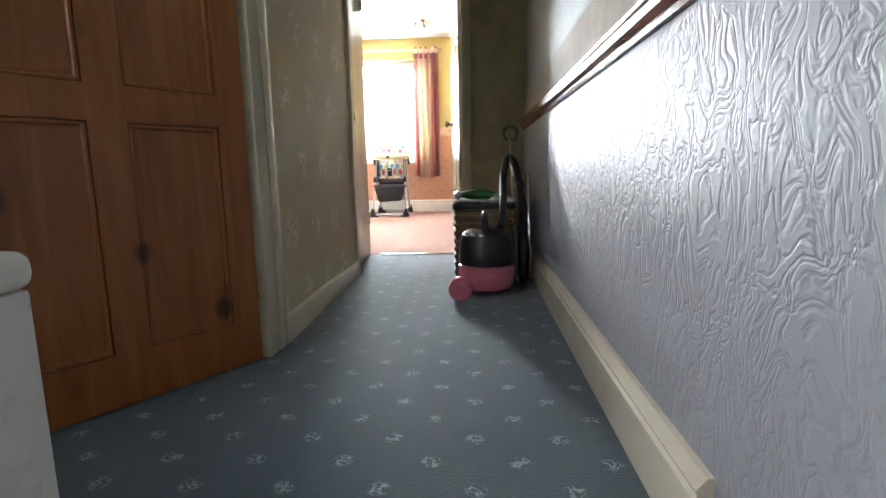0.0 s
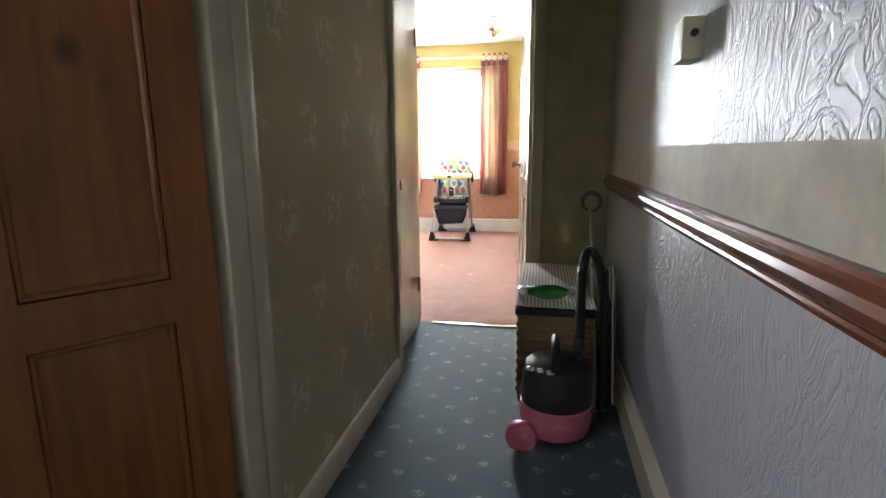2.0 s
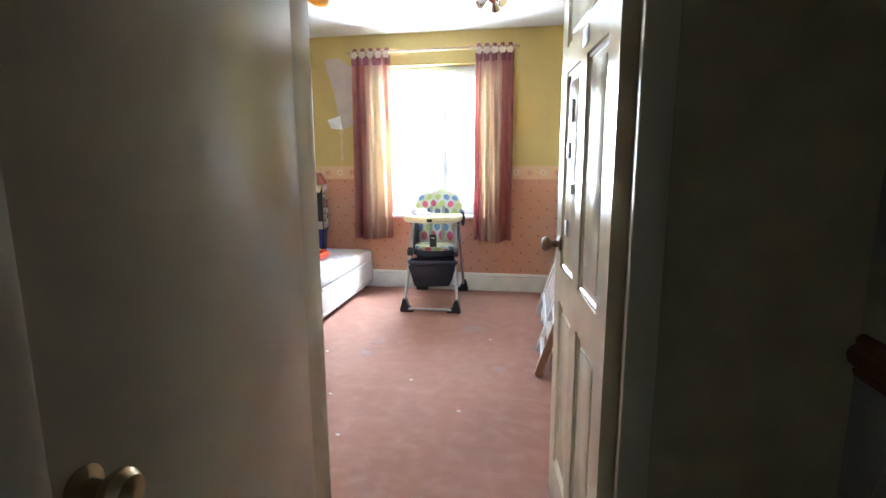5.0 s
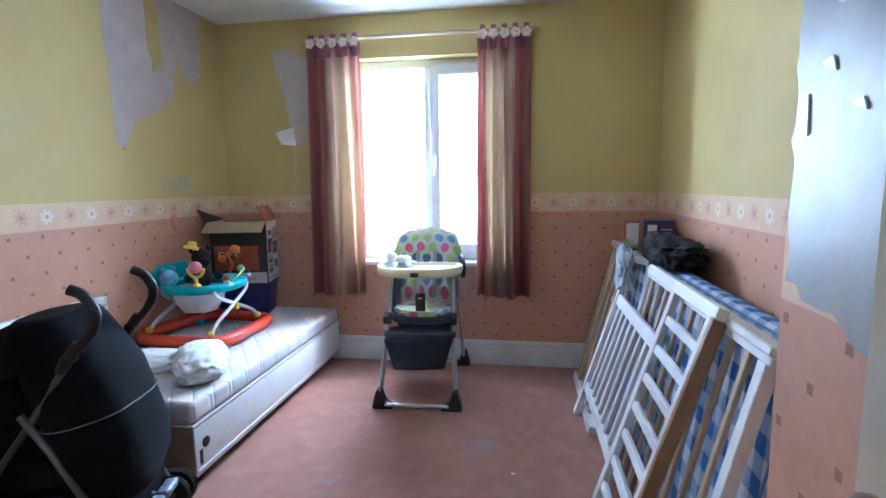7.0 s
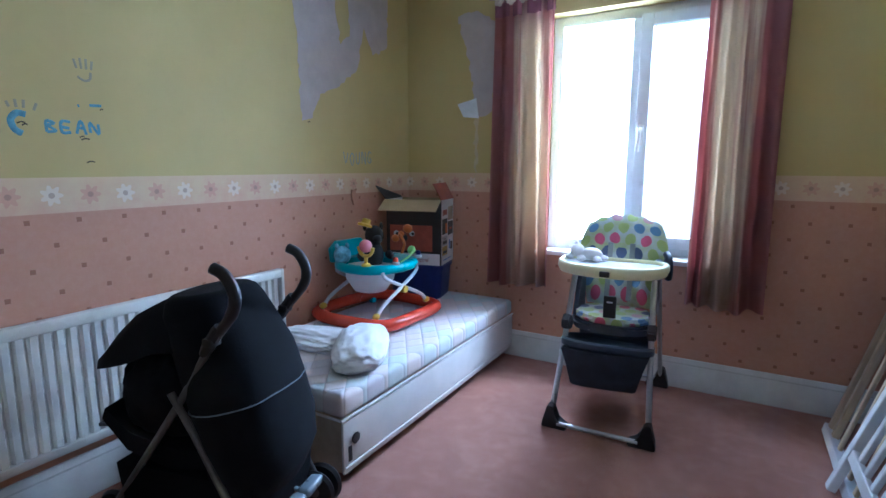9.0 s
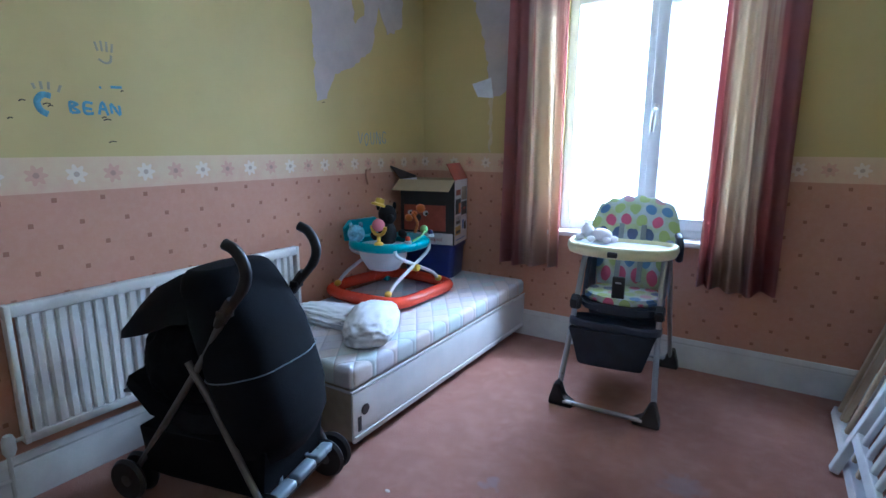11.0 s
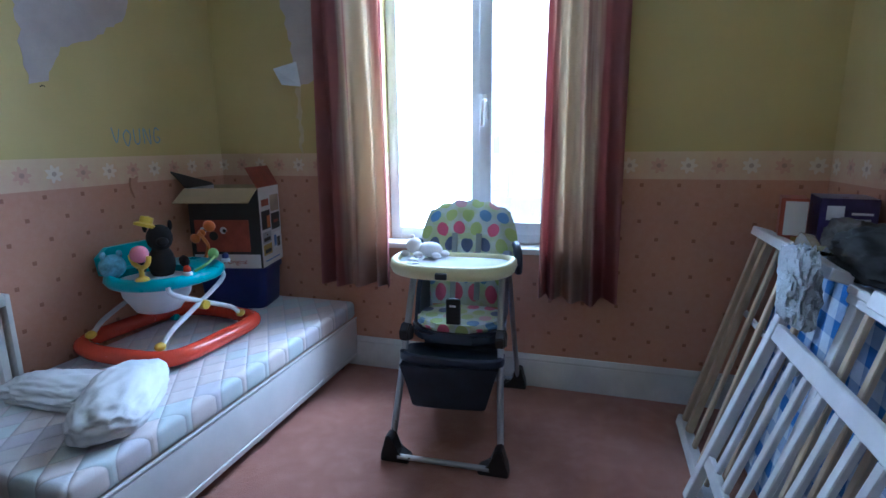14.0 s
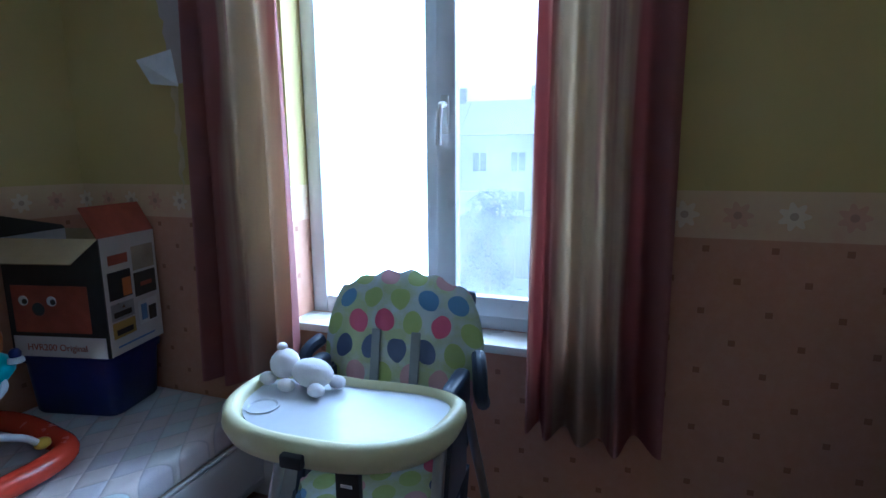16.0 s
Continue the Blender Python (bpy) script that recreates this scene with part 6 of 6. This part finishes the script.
carton_box("game_box", "dark purple printed game box leaning on the wall", (0.17, 7.03, 0.885), -10, (0.165, 0.20, 0.175), (M_PURP, [((0.02, 0.07, 0.10, 0.15), M_STICK), ((0.09, 0.15, 0.12, 0.128), M_STICK), ((0.095, 0.145, 0.10, 0.107), M_STICK), ((0.03, 0.06, 0.03, 0.06), M_PRINTB)]))


def lump(name, label, category, at, size, seed, amp, material, turn=0):
    ob = solid(name, crumple((0, 0, 0), size, seed, 0, amp), material, label, category, smooth=60)
    ob.matrix_world = pose(*at, 0, 0, turn)
    return ob


M_BAGB = plain("black_bag_cloth", (0.010, 0.010, 0.010), 0.9, vary=0.4, bump=0.4, grain=30)
lump("black_bag", "crumpled black bag lying on the stacked cot panels", "bag", (0.20, 6.56, 0.935), (0.11, 0.22, 0.07), 4.2, 0.28, M_BAGB, 4)
lump("holdall", "dark brown cloth bag slumped against the game box", "bag", (0.22, 6.84, 0.935), (0.08, 0.13, 0.07), 9.1, 0.25, plain("dark_brown_cloth", (0.05, 0.04, 0.03), 0.8, vary=0.3))
M_FILM, nt, b = nodes_of("clear_plastic_bag")
b.inputs["Base Color"].default_value = (0.80, 0.86, 0.92, 1)
b.inputs["Roughness"].default_value = 0.16
b.inputs["Transmission Weight"].default_value = 0.55
b.inputs["IOR"].default_value = 1.05
relief(nt, b, noise_tex(nt, local(nt), 26.0, 5.0, 0.7), 1.0, 0.02)
plastic = thing("plastic_bag", "crinkled clear plastic bag with black contents over the cot rail", "bag", (0.0, 6.63, 0.83))
part("film", crumple((-0.005, 0, 0), (0.034, 0.10, 0.125), 2.2, 0, 0.40), M_FILM, plastic, smooth=30)
part("contents", crumple((0.005, -0.03, -0.01), (0.022, 0.055, 0.06), 5.2, 0, 0.3), M_BAGB, plastic, "folded black cloth inside", smooth=60)
bm = bmesh.new()
rings(bm, [[(0.02 + 0.03 * c, -0.06 + 0.14 * f, 0.12 + 0.02 * math.sin(c * 4 + f * 3) + h) for c, h in ((-1, 0), (-0.3, 0.012), (0.4, 0.003), (1, 0.012), (1, 0.016), (-0.3, 0.018))] for f in (0, 0.35, 0.7, 1)])
part("foil_strip", bm, plain("blue_silver_foil", (0.42, 0.55, 0.62), 0.18, 0.8), plastic, "shiny blue-silver strip")

# ---- ceiling lamps, unlit ----
M_COPPER = plain("pink_copper", (0.58, 0.30, 0.22), 0.25, 0.9)
spots = thing("spot_lamp", "unlit ceiling lamp with three small metal spot heads", "ceiling lamp", (-0.57, 6.22, 0))
bm = bmesh.new()
lathe(bm, [(0.045, 2.439), (0.047, 2.428), (0.02, 2.418)], n=20)
part("ceiling_rose", bm, M_WHITE, spots)
bm = bmesh.new()
tube(bm, [(0, 0, 2.42), (0, 0, 2.33)], 0.005, 8)
ball(bm, (0, 0, 2.325), 0.028)
part("stem", bm, M_COPPER, spots)
for k in range(3):
    a = radians(200 + 120 * k)
    c, s = math.cos(a), math.sin(a)
    bm = bmesh.new()
    tube(bm, [(0.02 * c, 0.02 * s, 2.325), (0.055 * c, 0.055 * s, 2.31)], 0.006, 8)
    part("arm", bm, M_COPPER, spots)
    bm = bmesh.new()
    tube(bm, [(0.045 * c, 0.045 * s, 2.318), (0.065 * c, 0.065 * s, 2.305), (0.095 * c, 0.095 * s, 2.285), (0.098 * c, 0.098 * s, 2.283)], [0.012, 0.022, 0.034, 0.030], 14)
    part("spot_head", bm, M_CHROME, spots)
pend = thing("pendant_lamp", "unlit pendant lamp with an amber yellow bowl shade", "ceiling lamp", (-1.47, 5.5, 0))
bm = bmesh.new()
lathe(bm, [(0.035, 2.439), (0.035, 2.425), (0.008, 2.415)], n=16)
tube(bm, [(0, 0, 2.42), (0, 0, 2.22)], 0.004, 8)
part("flex", bm, M_WHITE, pend)
bm = bmesh.new()
lathe(bm, [(0.02, 2.135), (0.05, 2.14), (0.115, 2.185), (0.165, 2.24), (0.168, 2.243), (0.158, 2.238), (0.108, 2.192), (0.02, 2.150)], n=28)
m, nt, b = nodes_of("amber_shade")
b.inputs["Base Color"].default_value = (0.75, 0.40, 0.03, 1)
b.inputs["Roughness"].default_value = 0.3
b.inputs["Transmission Weight"].default_value = 0.4
part("shade", bm, m, pend)

# crumbs on the carpet
M_CRUMB = plain("paper_scrap", (0.70, 0.66, 0.60), 0.8)
for x, y in ((-0.62, 5.02), (-1.15, 4.70), (-1.62, 5.70), (-0.95, 5.35), (-0.55, 6.1), (-1.35, 5.1)):
    bm = bmesh.new()
    ball(bm, (0, 0, 0.003), 0.008, (1.4, 0.9, 0.4), 8, 5)
    ob = solid("paper_scrap", bm, M_CRUMB, "tiny pale scrap of paper on the carpet", "scrap", group="scraps on the carpet")
    ob.location = (x, y, 0)

# ---- outside: gardens and pale rendered houses under a white sky ----
M_GRASS = plain("wet_grass", (0.10, 0.14, 0.07), 0.9, vary=0.4, scale=0.6, grain=9, local_space=False)
M_REND = plain("pale_render", (0.78, 0.77, 0.74), 0.8, vary=0.12, scale=0.6, grain=8, local_space=False)
M_SLATE = plain("grey_slate", (0.34, 0.35, 0.37), 0.6, vary=0.2, scale=2, local_space=False)
M_PANEG = plain("dark_window_glass", (0.10, 0.12, 0.14), 0.1, vary=0.1)
M_FENCE = plain("weathered_fence", (0.24, 0.20, 0.16), 0.8, vary=0.3, scale=3, local_space=False)
bm = bmesh.new()
bmesh.ops.create_grid(bm, x_segments=2, y_segments=2, size=900)
bmesh.ops.translate(bm, vec=(0, 0, -3.0), verts=bm.verts[:])
setting("ground", bm, M_GRASS, "grassy back gardens running to the horizon")


def house(x, y, w, d, h, turn):
    root = thing("house", "pale rendered terraced house with a slate roof", "house", (x, y, -3.0), turn, group="houses across the gardens")
    part("wall", bm_box(-w / 2, w / 2, 0, d, 0, h), M_REND, root, smooth=None)
    bm = bmesh.new()
    slab(bm, [(-0.25, h - 0.1), (d + 0.25, h - 0.1), (d / 2, h + d * 0.36)], "X", -w / 2 - 0.05, w / 2 + 0.05)
    roof = part("roof", bm, M_SLATE, root, smooth=None)
    part("chimney", bm_box(w / 2 - 0.9, w / 2 - 0.3, d / 2 - 0.3, d / 2 + 0.3, h + d * 0.25, h + d * 0.36 + 0.9), M_FENCE, roof, smooth=None)
    for zz in (0.9, 3.5):
        for xx in (-w / 4, w / 4):
            bm = bmesh.new()
            for e in ((xx - 0.55, xx - 0.47, zz, zz + 1.4), (xx + 0.47, xx + 0.55, zz, zz + 1.4), (xx - 0.47, xx + 0.47, zz, zz + 0.08), (xx - 0.47, xx + 0.47, zz + 1.32, zz + 1.4), (xx - 0.03, xx + 0.03, zz + 0.08, zz + 1.32)):
                box(bm, e[0], e[1], -0.06, 0.02, e[2], e[3])
            win = part("window", bm, M_WHITE, root, smooth=None)
            part("pane", bm_box(xx - 0.47, xx + 0.47, -0.02, -0.005, zz + 0.08, zz + 1.32), M_PANEG, win, smooth=None)
    bm = bmesh.new()
    tube(bm, [(w / 2 - 0.2, -0.08, 0), (w / 2 - 0.2, -0.08, h - 0.1)], 0.05, 8)
    part("downpipe", bm, M_SLATE, root)
    part("lean_to", bm_box(-w / 2 + 0.3, 0.2, -2.2, 0, 0, 2.3), M_REND, root, "low flat-roofed rear extension", smooth=None)


for i in range(5):
    house(-19.5 + 5.3 * i, 39.0 + 0.6 * i, 5.25, 7.0, 6.1, 4)
for fx, fy, n in ((-10.0, 24.0, 40), (-10.0, 30.0, 40)):
    fence = thing("fence", "weathered board fence between the back gardens", "fence", (fx, fy, -3.0))
    for i in range(n):
        part("board", bm_box(0.30 * i, 0.30 * i + 0.28, 0, 0.03, 0.05, 1.65 + 0.02 * math.sin(i * 2.3)), M_FENCE, fence, smooth=None)
    for i in range(0, n + 1, 8):
        part("post", bm_box(0.30 * i - 0.06, 0.30 * i + 0.04, 0.03, 0.12, 0, 1.75), M_FENCE, fence, smooth=None)

M_LEAF = plain("conifer_green", (0.045, 0.085, 0.045), 0.8, vary=0.5, scale=3, local_space=False)
M_LEAF2 = plain("broad_leaf_green", (0.07, 0.12, 0.05), 0.7, vary=0.5, scale=3, local_space=False)
M_BARK = plain("bark", (0.10, 0.075, 0.05), 0.9)


def tree(name, label, x, y, height, spread, material, cone, seed, count):
    root = thing(name, label, "tree", (x, y, -3.0), group="garden trees")
    rnd = random.Random(seed)
    bm = bmesh.new()
    tube(bm, [(0, 0, 0), (0.03, 0.02, height * 0.45), (0.0, 0.05, height * 0.9)], [0.11, 0.07, 0.02], 8)
    for k in range(9):
        z, a = height * rnd.uniform(0.25, 0.8), rnd.uniform(0, 6.28)
        r = spread * 0.7 * (1 - z / height if cone else 1)
        tube(bm, [(0, 0, z), (r * 0.6 * math.cos(a), r * 0.6 * math.sin(a), z + 0.15), (r * math.cos(a), r * math.sin(a), z + 0.3)], [0.035, 0.022, 0.008], 6)
    part("trunk", bm, M_BARK, root)
    bm = bmesh.new()
    for k in range(count):
        f = rnd.random() ** 0.8
        z = height * (0.08 + 0.92 * f) if cone else height * rnd.uniform(0.35, 1.0)
        lim = spread * (1 - f) + 0.06 if cone else spread * math.sqrt(max(0.05, 1 - ((z / height - 0.68) / 0.36) ** 2))
        a, r = rnd.uniform(0, 6.28), lim * math.sqrt(rnd.uniform(0.25, 1.0)) * rnd.uniform(0.7, 1.12)
        c = Vector((r * math.cos(a), r * math.sin(a), z))
        q = Euler((rnd.uniform(-1, 1), rnd.uniform(-1, 1), rnd.uniform(0, 6.28))).to_matrix()
        L = rnd.uniform(0.09, 0.17)
        vs = [bm.verts.new(c + q @ Vector(p)) for p in ((0, 0, 0), (L * 0.5, L * 0.35, 0.02), (L * 1.2, 0, -0.02), (L * 0.5, -L * 0.35, 0.02))]
        bm.faces.new(vs)
    part("crown", bm, material, root, smooth=None)


tree("conifer", "dark green garden conifer", -4.55, 21.0, 3.1, 0.95, M_LEAF, True, 5, 2600)
tree("garden_tree", "bushy green tree in the back gardens", -9.2, 26.0, 4.6, 1.7, M_LEAF2, False, 8, 2200)
tree("garden_tree", "leafy garden shrub by the fence", -6.0, 27.5, 3.0, 1.4, M_LEAF2, False, 11, 1500)
